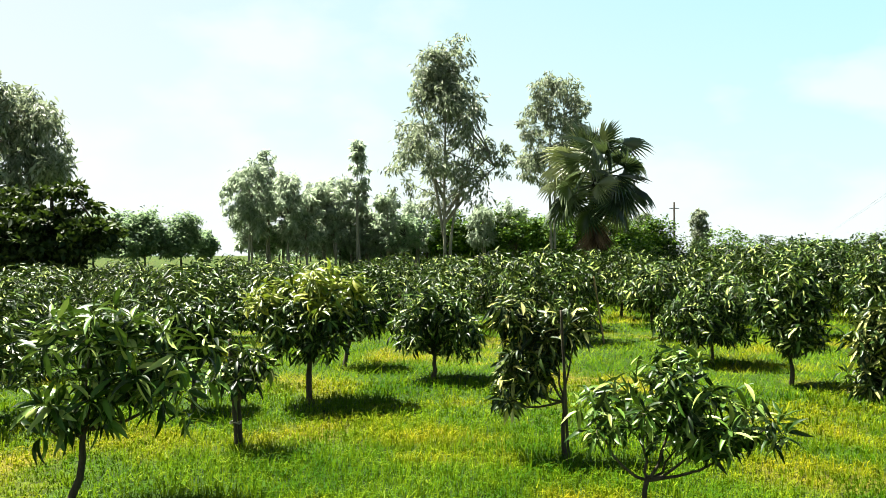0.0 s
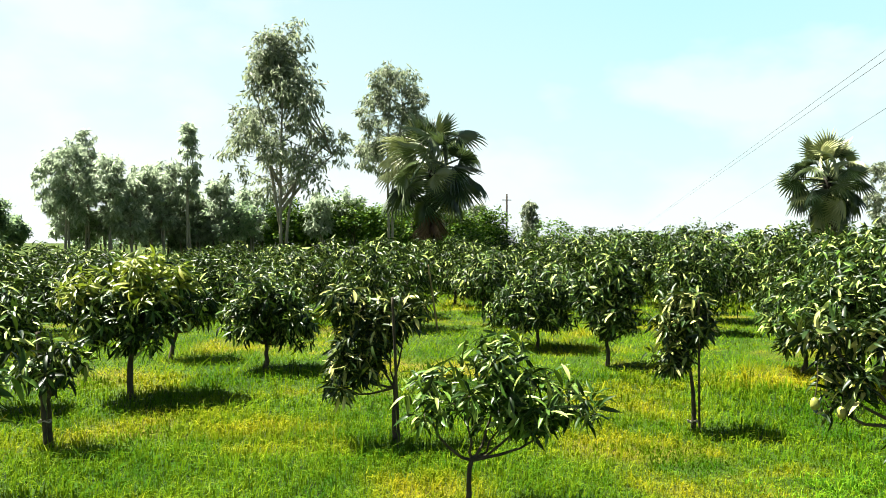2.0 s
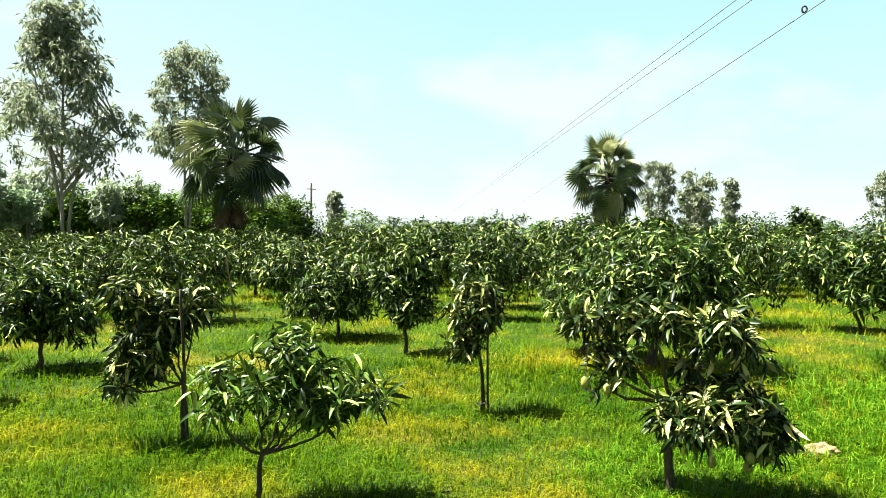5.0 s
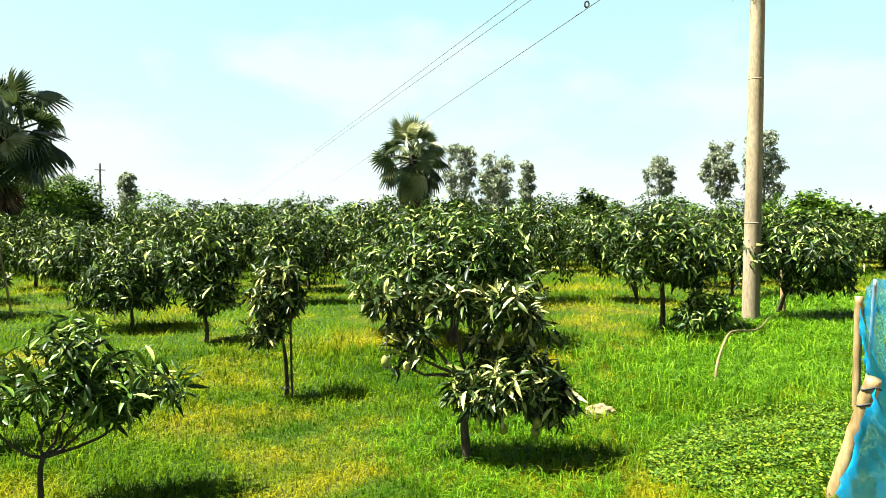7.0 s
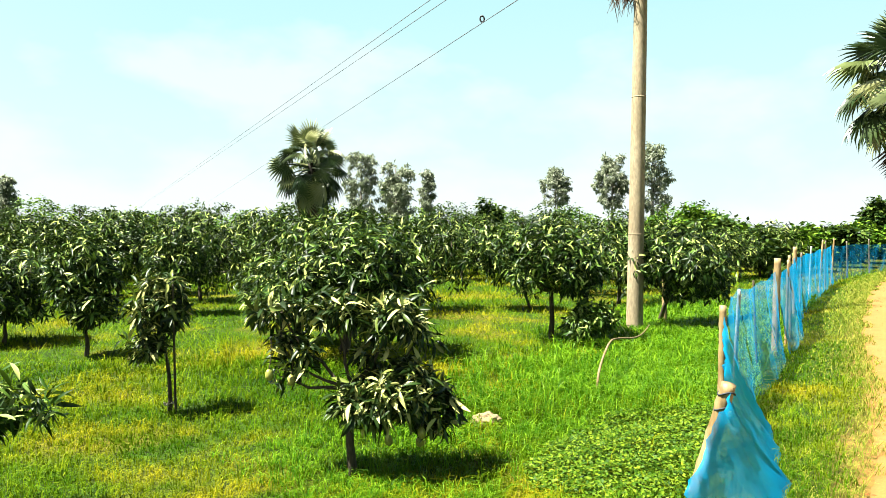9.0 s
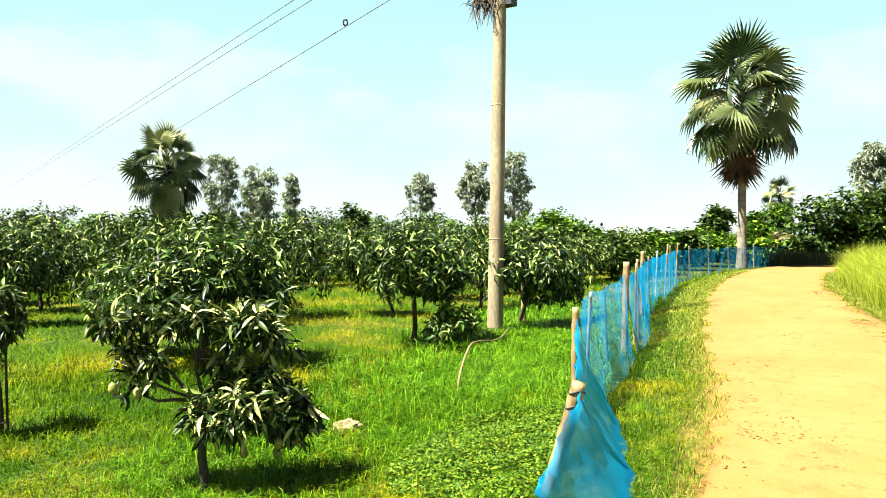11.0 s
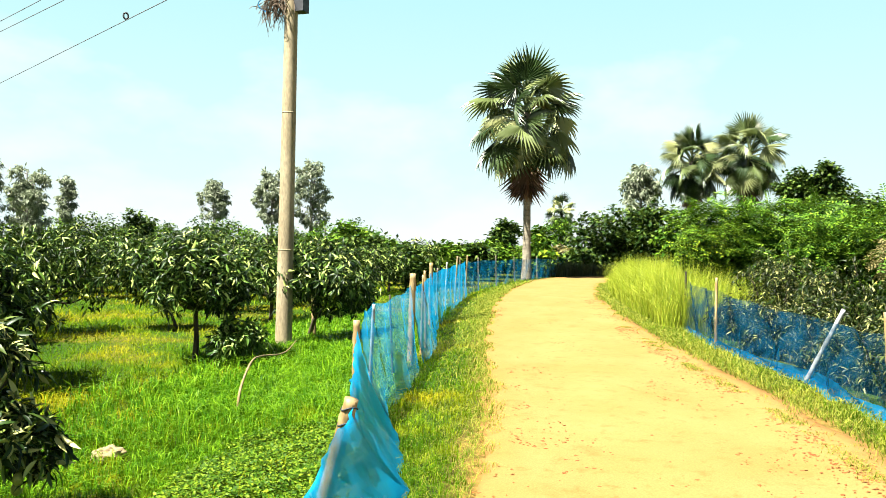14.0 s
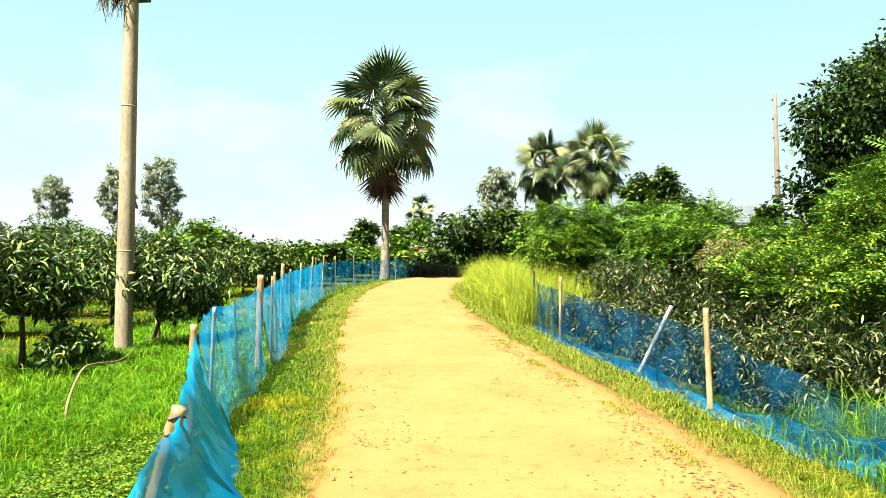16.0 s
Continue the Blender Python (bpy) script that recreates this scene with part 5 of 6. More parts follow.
for bx, by, tz in [(30.2, 8.35, 1.15), (33.2, 8.4, 1.2), (36.0, 8.25, 1.12), (38.0, 8.1, 1.2), (39.7, 7.93, 1.12), (42.4, 7.75, 1.15), (44.0, 7.6, 1.1)]:
    bar(fence, "post", (bx, by, ground_z(bx, by) - 0.1), (bx + 0.02, by + 0.05, tz), 0.024, M_greybam)

fence = thing("net_fence", 0, 0, 0, "slumped blue nylon net fence in front of the thicket", "fence")
part("net", net_ribbon([(4.6, -3.45, 0.22, -0.06, -0.1), (5.6, -3.10, 0.42, -0.05, -0.15), (6.6, -2.74, 0.52, -0.04, -0.18), (7.58, -2.36, 0.60, -0.02, -0.18), (8.75, -1.93, 0.86, -0.01, 0.08),
                        (11.02, -1.55, 0.80, -0.01, -0.32), (14.44, -0.36, 0.93, -0.01, -0.1), (17.4, 0.22, 0.98, -0.01, -0.05)], 0.10, 6), M_net_thin, fence, "blue nylon net bunched along its foot")
for bx, by, tx, ty, tz, r, m, nm in [(17.4, 0.24, 17.41, 0.24, 1.17, 0.022, M_palmdark, "dark stick"), (14.44, -0.33, 14.44, -0.32, 1.16, 0.024, M_bamboo, ""),
                                     (11.05, -1.30, 10.98, -1.76, 0.93, 0.027, M_white, "leaning white pipe"), (8.74, -1.86, 8.76, -1.79, 1.07, 0.031, M_bamboo, "")]:
    bar(fence, "post", (bx, by, ground_z(bx, by) - 0.1), (tx, ty, tz), r, m, nm)

# the slack foot of the net lies bunched on the verge
for sd, bulge, hi in ((7, -0.20, 0.07), (8, -0.10, 0.12)):
    part("net_hem", net_ribbon([(4.8, -3.36, hi * 2.2, 0.0, bulge * 1.6), (6.6, -2.74, hi * 2.2, 0.0, bulge * 1.6), (7.8, -2.3, hi * 1.5, 0.0, bulge * 1.2), (8.7, -1.90, hi * 0.9, 0.0, bulge), (11.0, -1.50, hi * 1.1, 0.0, bulge * 1.1), (14.4, -0.36, hi * 0.8, 0.0, bulge * 0.8),
                                (17.3, 0.2, hi * 0.6, 0.0, bulge * 0.6)], 0.05, sd), M_hem, fence, "bunched doubled foot of the net")

# ---- power line ----
PX, PY = 13.62, 7.58
pole = thing("power_pole", PX, PY, ground_z(PX, PY), "round weathered concrete power pole with rings and stains", "power pole")
g = Geo()
q = np.linspace(0, 1, 40)
zz = -0.3 + 9.5 * q
rad = 0.165 - 0.055 * q
tube(g, np.stack([0.10 * q, -0.04 * q, zz], 1), rad, 20, True)
part("shaft", g, M_concrete, pole)
for z in (1.95, 4.6):
    g = Geo()
    tube(g, np.array([(0.10 * (z + 0.3) / 9.5, -0.04 * (z + 0.3) / 9.5, z - 0.012), (0.10 * (z + 0.3) / 9.5, -0.04 * (z + 0.3) / 9.5, z + 0.012)]), 0.165 - 0.055 * (z + 0.3) / 9.5 + 0.002, 20, True)
    part("band", g, M_concrete, pole, "faint casting ring")
for z, ln in ((8.95, 1.5), (8.05, 1.2)):
    g = Geo()
    tube(g, np.array([(-0.4 * ln, 0.33 * ln, z), (0.4 * ln + 0.05, -0.33 * ln, z)]), 0.035, 4, True)
    part("crossarm", g, M_iron, pole, "dark iron crossarm")
g = Geo()
bx = np.array([(x, y, z) for z in (6.55, 6.95) for y in (-0.16, 0.16) for x in (-0.12, 0.12)]) + np.array([0.12, -0.16, 0])
g.add(bx, np.array([(0, 1, 3, 2), (4, 6, 7, 5), (0, 4, 5, 1), (2, 3, 7, 6), (0, 2, 6, 4), (1, 5, 7, 3)]))
part("bracket", g, M_iron, pole, "dark metal box bracket", False)
nest = thing("straw_bundle", PX - 0.06, PY + 0.22, ground_z(PX, PY) + 6.75, "ragged bundle of dry straw caught on the pole", "straw")
rng = np.random.default_rng(8)
g = Geo()
for i in range(150):
    p = rng.normal(0, 0.11, 3) * (1, 1.1, 0.8)
    d = np.array([rng.normal(0, 0.12), rng.normal(0.05, 0.12), rng.uniform(-0.5, 0.05)])
    tube(g, bend(p, p + d, rng.normal(0, 0.04, 3), 4), np.linspace(0.012, 0.003, 4), 3, False)
part("straw", g, M_straw, nest)
g = Geo()
tube(g, bend((0, 0.1, 0.15), (-0.02, 0.16, -0.22), (-0.05, 0.24, 0), 8), 0.012, 5, False)
part("cord", g, M_net, nest, "blue cord")


def wire_line(label, start, bearing, length, sag, r):
    root = thing("power_line", 0, 0, 0, label, "power line", "overhead wires")
    b = radians(bearing)
    t = np.concatenate([np.linspace(0, 0.3, 14), np.linspace(0.36, 1, 14)])
    p = np.stack([start[0] + math.cos(b) * length * t, start[1] + math.sin(b) * length * t, start[2] - sag * 4 * t * (1 - t)], 1)
    g = Geo()
    tube(g, p, r, 5, True)
    part("wire", g, M_wire, root)
    g = Geo()
    tube(g, np.array([start + np.array([0, 0, -0.12]), start + np.array([0, 0, -0.03]), start + np.array([0, 0, 0.03])]), np.array([0.03, 0.06, 0.04]), 8, True)
    part("insulator", g, M_white, root, "pale porcelain insulator")
    return root


wire_line("thin grey overhead wire running to the horizon", np.array([PX - 0.1, PY + 0.1, 8.72]), 65.6, 420, 0.0, 0.0115)
wire_line("thin grey overhead wire running to the horizon", np.array([PX + 0.2, PY - 0.15, 8.66]), 65.6, 420, 0.0, 0.0115)
lw = wire_line("thin grey lower overhead wire with a loop in it", np.array([PX, PY, 7.5]), 61.9, 420, 0.0, 0.0115)
g = Geo()
a = np.linspace(0, 6.283, 18)
c = np.array([PX + math.cos(radians(61.9)) * 8.0, PY + math.sin(radians(61.9)) * 8.0, 7.64])
tube(g, np.stack([c[0] + 0.07 * np.cos(a) * 0.6, c[1] - 0.07 * np.cos(a) * 0.6, c[2] - 0.02 + 0.085 * np.sin(a)], 1), 0.025, 6, False)
part("loop", g, M_iron, lw, "dark loop knotted on the wire")

fp = thing("power_pole", 25.9, 88.5, ground_z(25.9, 88.5), "far thin power pole above the tree line", "power pole")
g = Geo()
tube(g, np.array([(0, 0, -0.2), (0, 0, 8.0)]), np.array([0.14, 0.10]), 10)
part("shaft", g, M_palmdark, fp)
g = Geo()
tube(g, np.array([(-0.55, 0, 7.3), (0.55, 0, 7.3)]), 0.05, 4)
part("crossarm", g, M_palmdark, fp)
bp = thing("power_pole", 39.2, -10.75, ground_z(39.2, -10.75), "slightly leaning grey power pole above the thicket", "power pole")
g = Geo()
tube(g, np.array([(0, 0, -0.2), (0.0, 0.2, 4.5), (0, 0.42, 9.5)]), np.array([0.16, 0.13, 0.09]), 12)
part("shaft", g, M_oldpole, bp)
for z in (9.2, 8.3, 7.4):
    g = Geo()
    tube(g, np.array([(0, 0.02 + 0.042 * z, z), (0, 0.16 + 0.042 * z, z)]), 0.05, 6)
    part("insulator", g, M_iron, bp, "dark insulator bracket")
small = thing("wooden_post", 60.5, 11.6, ground_z(60.5, 11.6), "dark far wooden post", "post")
g = Geo()
tube(g, np.array([(0, 0, -0.2), (0, 0, 2.9)]), np.array([0.14, 0.12]), 8)
part("shaft", g, M_palmdark, small)

# ---- house behind the thicket ----
house = thing("house", 41.0, -9.45, ground_z(41.0, -9.45), "small house with a pale tin roof half hidden by trees", "house", rz=12)
bm = bmesh.new()
bmesh.ops.create_cube(bm, size=1.0, matrix=Matrix.Translation((0, 0, 1.4)) @ Matrix.Diagonal((3.0, 2.8, 3.3, 1)))
me = bpy.data.meshes.new("wall")
bm.to_mesh(me)
bm.free()
me.materials.append(M_clay)
part("wall", me, M_clay, house)
for sgn in (-1, 1):
    g = Geo()
    n = 60
    ys = np.linspace(-1.7, 1.7, n)
    cor = 0.03 * np.cos(np.arange(n) * np.pi)
    lo = np.stack([np.full(n, sgn * 1.9), ys, 3.35 + cor], 1)
    hi = np.stack([np.zeros(n), ys, 4.3 + cor], 1)
    kk = np.arange(n - 1)
    g.add(np.concatenate([lo, hi]), np.stack([kk, kk + 1, n + kk + 1, n + kk], 1))
    part("roof", g, M_tin, house, "corrugated tin roof slope")
shed = thing("shed", 36.5, -6.3, ground_z(36.5, -6.3), "low shed with a sheet roof behind the thicket", "shed", rz=10)
bm = bmesh.new()
bmesh.ops.create_cube(bm, size=1.0, matrix=Matrix.Translation((0, 0, 1.36)) @ Matrix.Diagonal((2.6, 3.4, 2.75, 1)))
me = bpy.data.meshes.new("wall")
bm.to_mesh(me)
bm.free()
me.materials.append(M_clay)
part("wall", me, M_clay, shed)
bm = bmesh.new()
bmesh.ops.create_cube(bm, size=1.0, matrix=Matrix.Translation((0, 0, 2.95)) @ pose(0, 0, 0, 0, 8, 0) @ Matrix.Diagonal((3.2, 4.0, 0.05, 1)))
me = bpy.data.meshes.new("roof")
bm.to_mesh(me)
bm.free()
me.materials.append(M_tin)
part("roof", me, M_tin, shed)

# ---- stakes, stalk, earth lump, fruit ----


def stake(x0, y0, x1, y1, z1, r, m, label):
    z0 = ground_z(x0, y0)
    root = thing("stake", x0, y0, z0, label, "stake", "tree stakes")
    bar(root, "stick", (0, 0, -0.1), (x1 - x0, y1 - y0, z1 - z0), r, m)
    return root


stake(-2.42, 8.55, -2.52, 8.6, 0.72, 0.022, M_bark, "short dark stake tied to a sapling")
stake(0.97, 7.98, 0.86, 7.76, 1.08, 0.014, M_bark, "tall grey bamboo stake by a leaning mango tree")
stake(4.31, 8.10, 4.22, 7.98, 1.04, 0.013, M_bark, "grey stake tied to a slim mango tree")
stake(3.50, 18.5, 3.25, 18.5, 1.12, 0.022, M_bamboo, "pale bamboo stake between mango rows")
stake(3.05, 18.9, 2.75, 18.9, 1.0, 0.018, M_bamboo, "pale bamboo stake between mango rows")
stake(15.1, 7.7, 15.12, 7.72, 0.55, 0.05, M_bamboo, "short cut bamboo stump under a mango tree")
for x, y, z in ((-2.45, 8.57, -0.12), (4.26, 8.16, -0.35)):
    tie = thing("tie", x, y, ground_z(x, y) + (0.3 if x < 0 else 0.12), "pale jute tie round a stem", "tie")
    g = Geo()
    a = np.linspace(0, 6.283, 14)
    tube(g, np.stack([0.055 * np.cos(a), 0.045 * np.sin(a), 0.01 * np.sin(3 * a)], 1), 0.009, 5, False)
    part("cord", g, M_tie, tie)

stalk = thing("bent_branch", 8.22, 5.08, ground_z(8.22, 5.08), "pale bent dry branch arching out of the grass", "branch")
g = Geo()
sp, _ = along([(0, 0, -0.05), (0.05, 0.03, 0.3), (0.5, 0.15, 0.62), (1.2, 0.45, 0.58), (2.4, 0.75, 0.42), (3.4, 1.1, 0.52)], 0.12)
tube(g, sp, np.linspace(0.017, 0.007, len(sp)), 7, True, 0.06, np.random.default_rng(3))
part("stem", g, M_earth, stalk)

lump = thing("earth_lump", 6.35, 5.30, ground_z(6.35, 5.3), "flat lump of dry pale earth in the grass", "earth")
bm = bmesh.new()
bmesh.ops.create_icosphere(bm, subdivisions=4, radius=1.0)
for v in bm.verts:
    n1 = noise.noise(v.co * 2.1) * 0.3 + noise.noise(v.co * 6.0) * 0.12
    v.co = Vector((v.co.x * 0.17, v.co.y * 0.14, v.co.z * 0.075)) * (1 + n1)
me = bpy.data.meshes.new("lump")
bm.to_mesh(me)
bm.free()
me.materials.append(M_lump)
part("lump", me, M_lump, lump).location = (0, 0, 0.05)


def fruit_on(root, world_xyz, size=0.05):
    p = np.array(world_xyz) - np.array(root.matrix_basis.translation)
    q = np.linspace(-1, 1, 9)
    g = Geo()
    tube(g, np.stack([0.12 * size * q, 0 * q, -q * size], 1) + p, size * 0.72 * np.sqrt(np.maximum(1 - q ** 2, 0.01)) * (1 + 0.12 * q), 10)
    part("fruit", g, M_fruit, root, "green-yellow hanging mango")
    g = Geo()
    tube(g, bend(p + (0, 0, size), p + (0.02, 0.0, size + 0.24), (0.01, 0, 0), 4), 0.005, 4, False)
    part("fruit_stem", g, M_bark, root)


for p in ((3.70, 5.42, 0.42), (3.84, 5.31, 0.37), (4.42, 4.75, -0.14), (4.62, 4.58, -0.16), (4.56, 4.5, -0.06)):
    fruit_on(mango_big, p)

# ---- grass ----


def tuft(n, pos, lengths, widths, rng, lean=0.6, out_az=None):
    """Bent blades of grass at pos."""
    az = rng.uniform(0, 6.283, n) if out_az is None else out_az + rng.normal(0, 0.5, n)
    face = az + rng.normal(0, 0.5, n) + 1.571
    side = np.stack([np.cos(face), np.sin(face), np.zeros(n)], 1) * widths[:, None] * 0.5
    out = np.stack([np.cos(az), np.sin(az), np.zeros(n)], 1)
    ln = np.abs(rng.normal(lean, 0.3, n))
    m = pos + (out * (ln * 0.25)[:, None] + np.array([0, 0, 0.6])) * lengths[:, None]
    t = pos + (out * ln[:, None] + np.stack([np.zeros(n), np.zeros(n), 1.0 - 0.35 * ln], 1)) * lengths[:, None]
    v = np.stack([pos - side, pos + side, m - side * 0.75, m + side * 0.75, t], 1).reshape(-1, 3)
    k = (np.arange(n) * 5)[:, None]
    return v, [np.array([[0, 1, 3, 2]]) + k, np.array([[2, 3, 4]]) + k]


def polar_points(n, r0, r1, b0, b1, rng, power=1.0):
    """Points round the bend in the road, thinning out with distance."""
    r = r0 * (r1 / r0) ** (rng.random(n) ** power)
    b = np.radians(rng.uniform(b0, b1, n))
    return r * np.cos(b), r * np.sin(b), r


rng = np.random.default_rng(21)
bunch = 8
x, y, r = polar_points(9000, 2.0, 42, -26, 128, rng)
x, y, r = np.repeat(x, bunch), np.repeat(y, bunch), np.repeat(r, bunch)
grown = np.repeat(rng.uniform(0.6, 1.5, len(x) // bunch), bunch)
off_az, off_r = rng.uniform(0, 6.283, len(x)), np.abs(rng.normal(0, 0.034, len(x))) * np.maximum(r / 5, 0.8)
x, y = x + np.cos(off_az) * off_r, y + np.sin(off_az) * off_r
x2, y2, r2 = polar_points(400000, 3.0, 42, -26, 128, rng)
x, y, r = np.concatenate([x, x2]), np.concatenate([y, y2]), np.concatenate([r, r2])
grown, off_az = np.concatenate([grown * 1.25, np.full(len(x2), 0.9)]), np.concatenate([off_az, rng.uniform(0, 6.283, len(x2))])
d = road_offset(x, y)
in_mat = (x > 4.2) & (((x - 5.9) / 1.4) ** 2 + ((y - 3.25 - 0.33 * (x - 5.9)) / 0.75) ** 2 < 1) & (rng.random(len(x)) < 0.85)
keep = ~in_mat & (rng.random(len(x)) < smooth_step(HALF - 0.02, HALF + 0.30, np.abs(d) + 0.12 * waves(x * 3, y * 3))) & ~((d < -2.9) & (x < 30))
x, y, r, d, grown, off_az = x[keep], y[keep], r[keep], d[keep], grown[keep], off_az[keep]
patchy = 0.5 + 0.5 * waves(x * 0.8 + 3, y * 0.8)
wide = 0.0074 * np.maximum(r / 6, 0.75) * rng.uniform(0.7, 1.4, len(x))
tall = (0.055 + 0.13 * patchy) * rng.uniform(0.5, 1.35, len(x)) * grown * np.maximum((r / 9) ** 0.35, 0.9)
verge = (d < 2.9)
tall = np.where(verge, tall * 0.6, tall)
root_z = np.where(np.abs(d) < HALF, -0.02, height(x, y) - 0.01)
near = r < 13
spot = np.stack([x, y, root_z], 1)
g = Geo().add(*tuft(near.sum(), spot[near], tall[near], wide[near], rng, 0.8, off_az[near]))
far_v, _ = tuft((~near).sum(), spot[~near], tall[~near], wide[~near], rng, 0.8, off_az[~near])
far_v = far_v.reshape(-1, 5, 3)[:, (0, 1, 4)].reshape(-1, 3)
g.add(far_v, np.arange(len(far_v)).reshape(-1, 3))
tagged(new("grass", g.mesh("grass", M_grass, False)), "short sunlit grass, green with yellowed patches", "grass", kind="stuff")

# longer, greener grass along the net and round the pole
rng = np.random.default_rng(22)
n = 17000
x, y = rng.uniform(3.5, 20, n), rng.uniform(1.8, 10.5, n)
d = road_offset(x, y)
dens = np.clip(1.15 - np.abs(d - 4.0) / 2.8, 0, 1) * (0.35 + 0.65 * (waves(x * 1.1, y * 1.3) > -0.2))
keep = (d > 2.75) & (rng.random(n) < dens) & (((x - 5.9) / 1.4) ** 2 + ((y - 3.25 - 0.33 * (x - 5.9)) / 0.75) ** 2 > 1)
x, y = np.repeat(x[keep], 11), np.repeat(y[keep], 11)
off_az, off_r = rng.uniform(0, 6.283, len(x)), np.abs(rng.normal(0, 0.05, len(x)))
x, y = x + np.cos(off_az) * off_r, y + np.sin(off_az) * off_r
rr = np.hypot(x, y)
lush = np.interp(x, [4, 6.2, 8.0], [0.5, 0.6, 1.0])
v, f = tuft(len(x), np.stack([x, y, height(x, y) - 0.01], 1), rng.uniform(0.12, 0.36, len(x)) * lush, 0.0095 * np.maximum(rr / 7, 0.8), rng, 0.85, off_az)
tagged(new("rank_grass", Geo().add(v, f).mesh("rank_grass", M_rank, False)), "long rank green grass along the net and the pole", "grass", kind="stuff")

# creeping weeds inside the corner of the net
rng = np.random.default_rng(23)
n = 120000
x, y = rng.uniform(4.2, 8.6, n), rng.uniform(2.3, 5.4, n)
d = road_offset(x, y)
keep = (d > 2.45) & (((x - 5.9) / 1.5) ** 2 + ((y - 3.25 - 0.33 * (x - 5.9)) / 0.85) ** 2 < 1 + 0.35 * waves(x * 3, y * 3))
x, y = x[keep], y[keep]
g = Geo()
pos = np.stack([x, y, height(x, y) + rng.uniform(0.01, 0.19, len(x)) * (0.7 + 0.4 * waves(x * 4, y * 4))], 1)
dd = rng.standard_normal((len(x), 3)) * np.array([1, 1, 0.35]) + np.array([0, 0, 0.15])
scatter(g, diamond_template(0.032, 0.02, 0.1), pos, frames_for(dd, rng, 0.35), rng.uniform(0.7, 1.4, len(x)))
tagged(new("creeping_weed", g.mesh("creeping_weed", M_weed, False)), "mat of bright small-leaved creeping weeds", "weeds", kind="stuff")

# tall yellow-green grass on the inside of the bend
rng = np.random.default_rng(24)
n = 34000
x = rng.uniform(16.8, 32, n)
off = -HALF - 0.3 - np.abs(rng.normal(0.7, 0.8, n))
cy = np.interp(x, CENTRE[:, 0][:13], CENTRE[:, 1][:13])
y = cy + off * 1.03
keep = (np.abs(off) < 4.4) & (rng.random(n) < np.interp(x, [16.8, 18.0, 27, 31], [0.5, 1, 0.8, 0.2]))
x, y, off = x[keep], y[keep], off[keep]
ln = rng.uniform(0.6, 1.75, len(x)) * np.interp(-off, [2.0, 2.5, 3.6], [0.55, 1.0, 1.0]) * np.interp(x, [16.8, 18.5, 30], [0.75, 1.0, 0.95])
v, f = tuft(len(x), np.stack([x, y, height(x, y) - 0.02], 1), ln, np.full(len(x), 0.013), rng, 0.38)
tagged(new("tall_grass", Geo().add(v, f).mesh("tall_grass", M_tall, False)), "tall feathery yellow-green grass leaning over the road", "grass", kind="stuff")

# grass bank at the end of the road, shade painted into its blades, and weeds at the foot of the thicket
rng = np.random.default_rng(25)
n = 9000
t = rng.random(n)
x = np.interp(t, [0, 0.4, 0.75, 1], [43.4, 45.8, 47.2, 47.8]) + rng.normal(0, 0.4, n) + 0.4
y = np.interp(t, [0, 0.4, 0.75, 1], [7.6, 6.6, 4.6, 2.5]) + rng.normal(0, 0.4, n)
keep = np.abs(road_offset(x, y)) > HALF + 0.2
x, y = x[keep], y[keep]
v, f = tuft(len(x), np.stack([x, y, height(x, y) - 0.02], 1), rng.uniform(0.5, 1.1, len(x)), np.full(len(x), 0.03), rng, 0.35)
tagged(new("grass_bank", Geo().add(v, f).mesh("grass_bank", M_shadegrass, False)), "tall grass in painted shade tones where the road bends away", "grass", kind="stuff")
rng = np.random.default_rng(26)
n = 4200
x = rng.uniform(3.5, 8.0, n)
cy = np.interp(x, CENTRE[:, 0][:13], CENTRE[:, 1][:13])
off = -rng.uniform(2.3, 3.3, n)
y = cy + off * 1.02
v, f = tuft(n, np.stack([x, y, height(x, y) - 0.01], 1), rng.uniform(0.3, 0.8, n) * np.interp(-off, [2.35, 3.0], [0.35, 1]), np.full(n, 0.010), rng, 0.6)
tagged(new("thicket_grass", Geo().add(v, f).mesh("thicket_grass", M_rank, False)), "rough green grass at the foot of the thicket", "grass", kind="stuff")

# short dry grass that thins out over the road's edges, longer and matted on the far verge
rng = np.random.default_rng(28)
n = 80000
x = -3.5 + 39 * rng.random(n) ** 1.25
side = np.where(rng.random(n) < 0.5, 1, -1)
off = side * np.where(side > 0, HALF - 0.16 + np.abs(rng.normal(0.3, 0.35, n)), HALF - 0.32 + np.abs(rng.normal(0.42, 0.36, n)))
cy = np.interp(x, CENTRE[:, 0][:13], CENTRE[:, 1][:13])
y = cy + off * 1.02
edge_gap = np.abs(off) - HALF
keep = (rng.random(n) < np.interp(edge_gap, [-0.3, -0.05, 0.1], [0.12, 0.5, 1.0])) & (edge_gap < 1.1) & ((edge_gap > -0.02) | (waves(x * 4, y * 4) > 0.1)) & ((side < 0) | (edge_gap < 0.12) | (rng.random(n) < 0.4))
x, y, side, edge_gap = x[keep], y[keep], side[keep], edge_gap[keep]
ln = np.where(side > 0, rng.uniform(0.04, 0.12, len(x)), rng.uniform(0.05, 0.17, len(x))) * np.interp(edge_gap, [-0.3, 0.15], [0.45, 1.0])
z = np.where(edge_gap < 0.05, -0.01, height(x, y) - 0.01)
v, f = tuft(len(x), np.stack([x, y, z], 1), ln, 0.006 * np.maximum(np.hypot(x, y) / 7, 0.8), rng, 1.5)
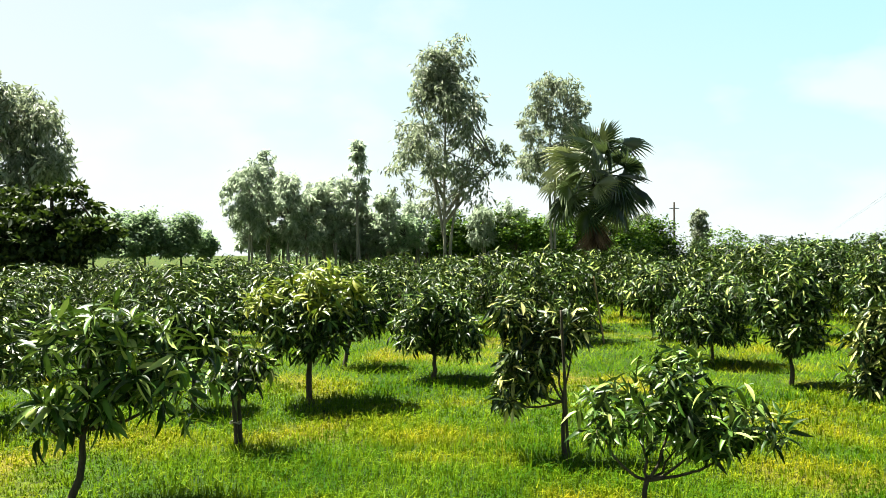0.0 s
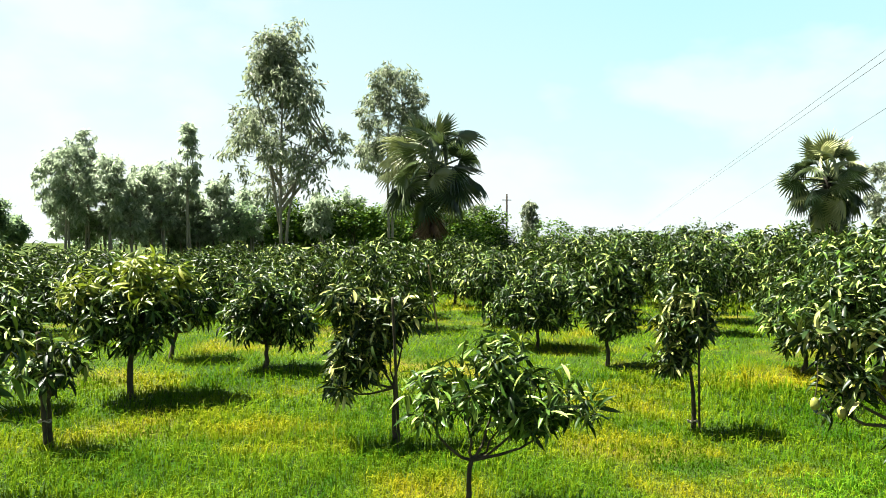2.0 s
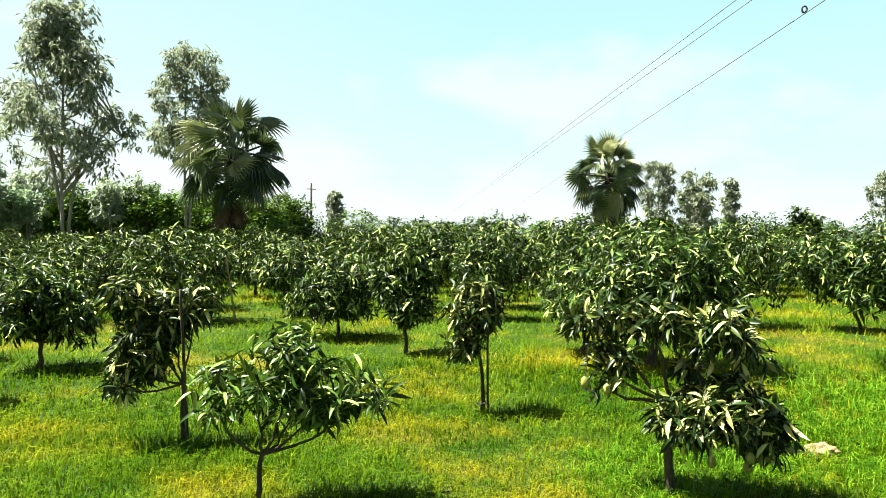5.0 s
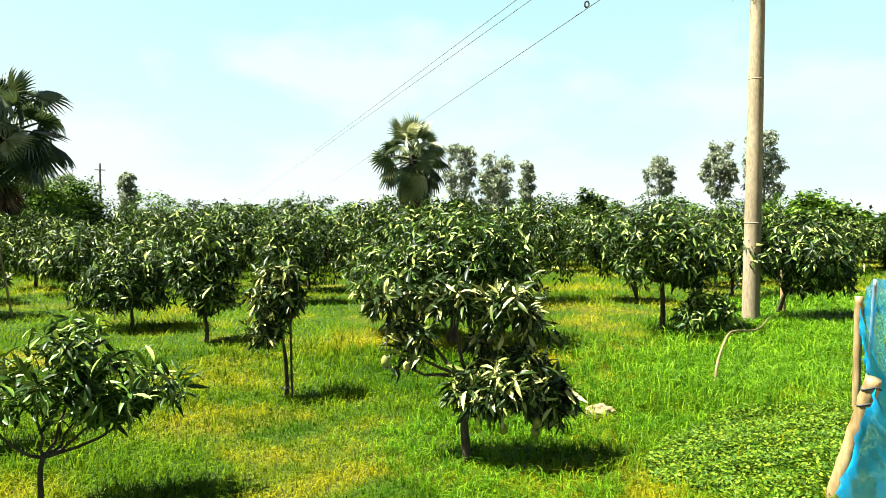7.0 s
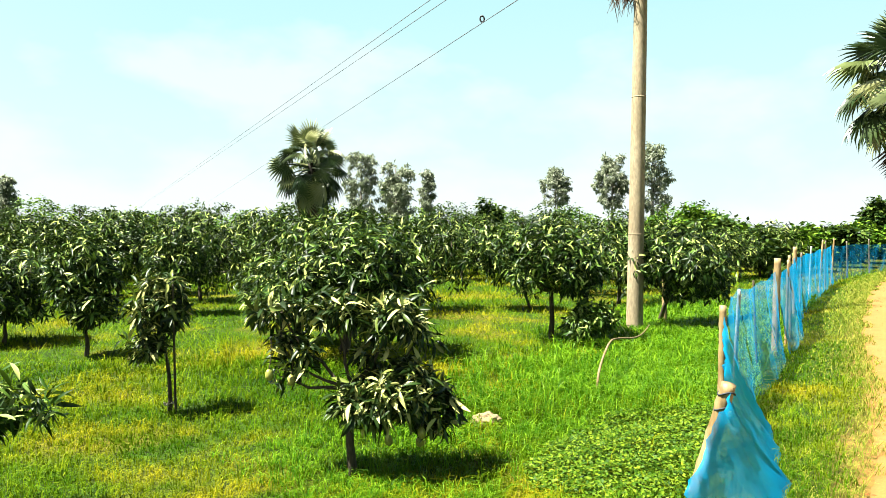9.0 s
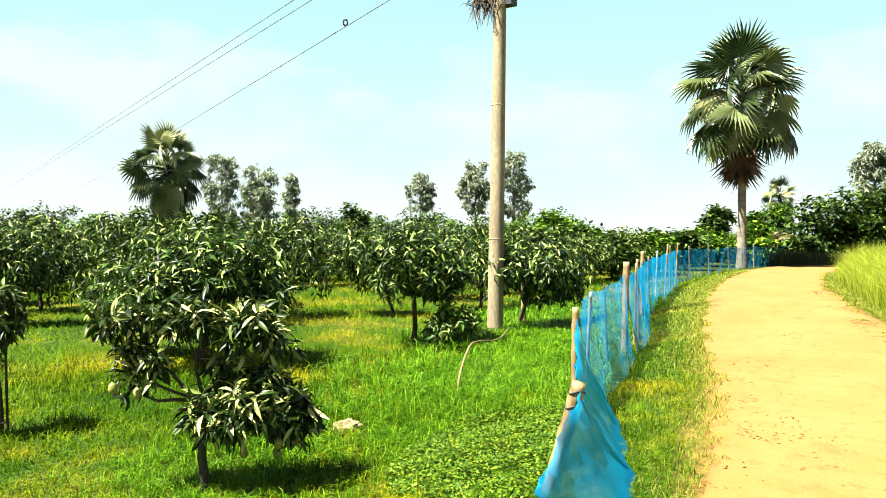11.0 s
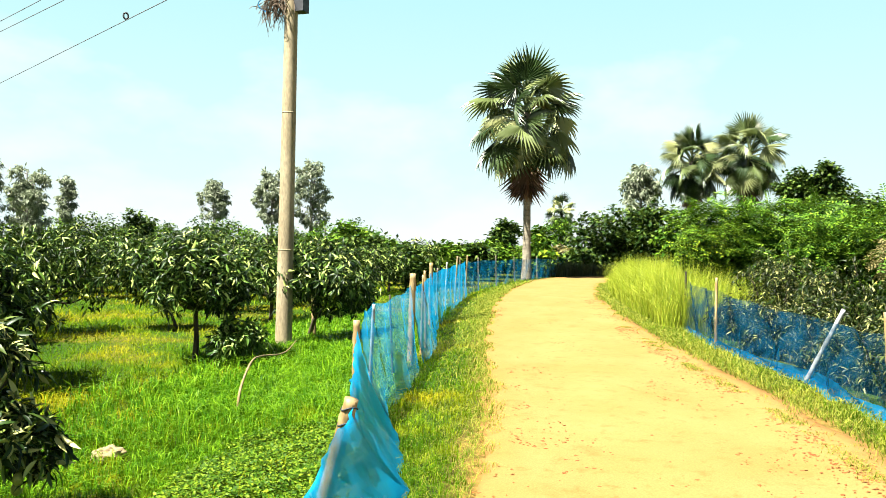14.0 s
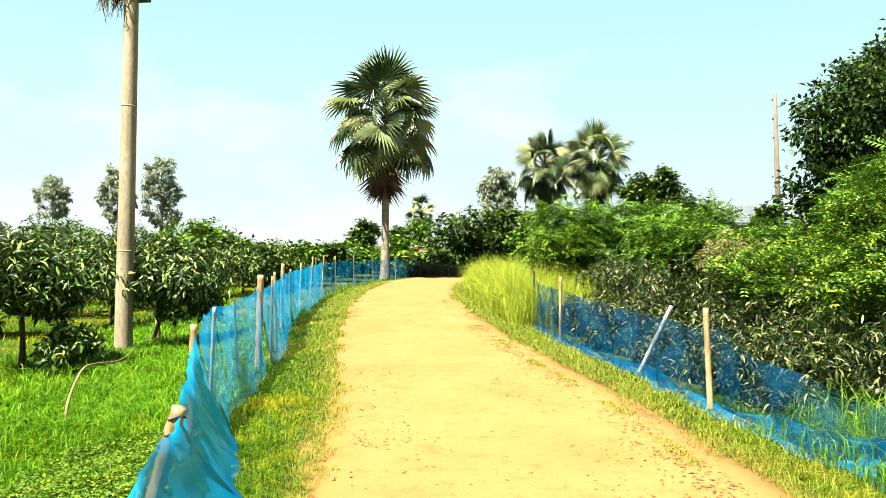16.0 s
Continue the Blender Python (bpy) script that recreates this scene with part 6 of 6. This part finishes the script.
tagged(new("dry_grass", Geo().add(v, f).mesh("dry_grass", M_dry, False)), "short dry yellowish grass along the road's edges", "grass", kind="stuff")

# crumbs and clods on the road: scattered, thick in a few worn patches and along the far wheel track
rng = np.random.default_rng(27)
n = 15000
x = 3.8 + 22 * rng.random(n) ** 1.5
cy = np.interp(x, CENTRE[:, 0][:13], CENTRE[:, 1][:13])
kind = rng.random(n)
off = np.where(kind < 0.25, np.sign(rng.normal(0, 1, n)) * (1.66 - np.abs(rng.normal(0, 0.2, n))), np.where(kind < 0.6, -1.22 + rng.normal(0, 0.17, n), rng.uniform(-1.6, 1.6, n)))
worn = waves(x * 2.1 + 2, off * 3.4 + 0.4 * x) + 0.5 * waves(x * 6.3, off * 9.0)
track = (kind >= 0.25) & (kind < 0.6) & (waves(x * 2.7, x * 1.3 + off) > 0.0) & (rng.random(n) < 0.6)
keep = (worn > 0.5) | track | (rng.random(n) < 0.05)
x, cy, off = x[keep], cy[keep], off[keep]
n = len(x)
u = np.abs(off) / HALF
z = 0.014 - 0.018 * np.exp(-((u - 0.45) / 0.16) ** 2) + 0.006 * np.sin(x * 3.1) * np.cos((cy + off) * 2.7) - 0.03 * smooth_step(0.84, 1.0, u)
g = Geo()
oct_v = np.array([(1, 0, 0), (-1, 0, 0), (0, 1, 0), (0, -1, 0), (0, 0, 0.8), (0, 0, -0.5)], float)
oct_f = np.array([(0, 2, 4), (2, 1, 4), (1, 3, 4), (3, 0, 4), (2, 0, 5), (1, 2, 5), (3, 1, 5), (0, 3, 5)])
dd = rng.standard_normal((n, 3)) * np.array([1, 1, 0.1])
scatter(g, (oct_v * np.array([0.8, 1.2, 0.22]), oct_f), np.stack([x, cy + off, z], 1), frames_for(dd, rng, 0.2), rng.uniform(0.007, 0.026, n) * rng.uniform(0.4, 1.0, n))
tagged(new("road_crumbs", g.mesh("road_crumbs", M_crumb, False)), "rusty brick crumbs and clods on the road", "gravel", kind="stuff")

# sparse tufts that stand out from the far verge
rng = np.random.default_rng(29)
n = 9000
x = rng.uniform(6.5, 17, n)
off = -1.27 + rng.normal(0, 0.06, n)
keep = (waves(x * 4.2, x * 1.7) > 0.15) & (rng.random(n) < 0.6)
x, off = x[keep], off[keep]
y = np.interp(x, CENTRE[:, 0][:13], CENTRE[:, 1][:13]) + off * 1.02
v, f = tuft(len(x), np.stack([x, y, np.full(len(x), -0.01)], 1), rng.uniform(0.02, 0.07, len(x)), 0.006 * np.maximum(np.hypot(x, y) / 7, 0.8), rng, 1.6)
tagged(new("verge_tufts", Geo().add(v, f).mesh("verge_tufts", M_dry, False)), "sparse dry grass tufts standing out on the road", "grass", kind="stuff")
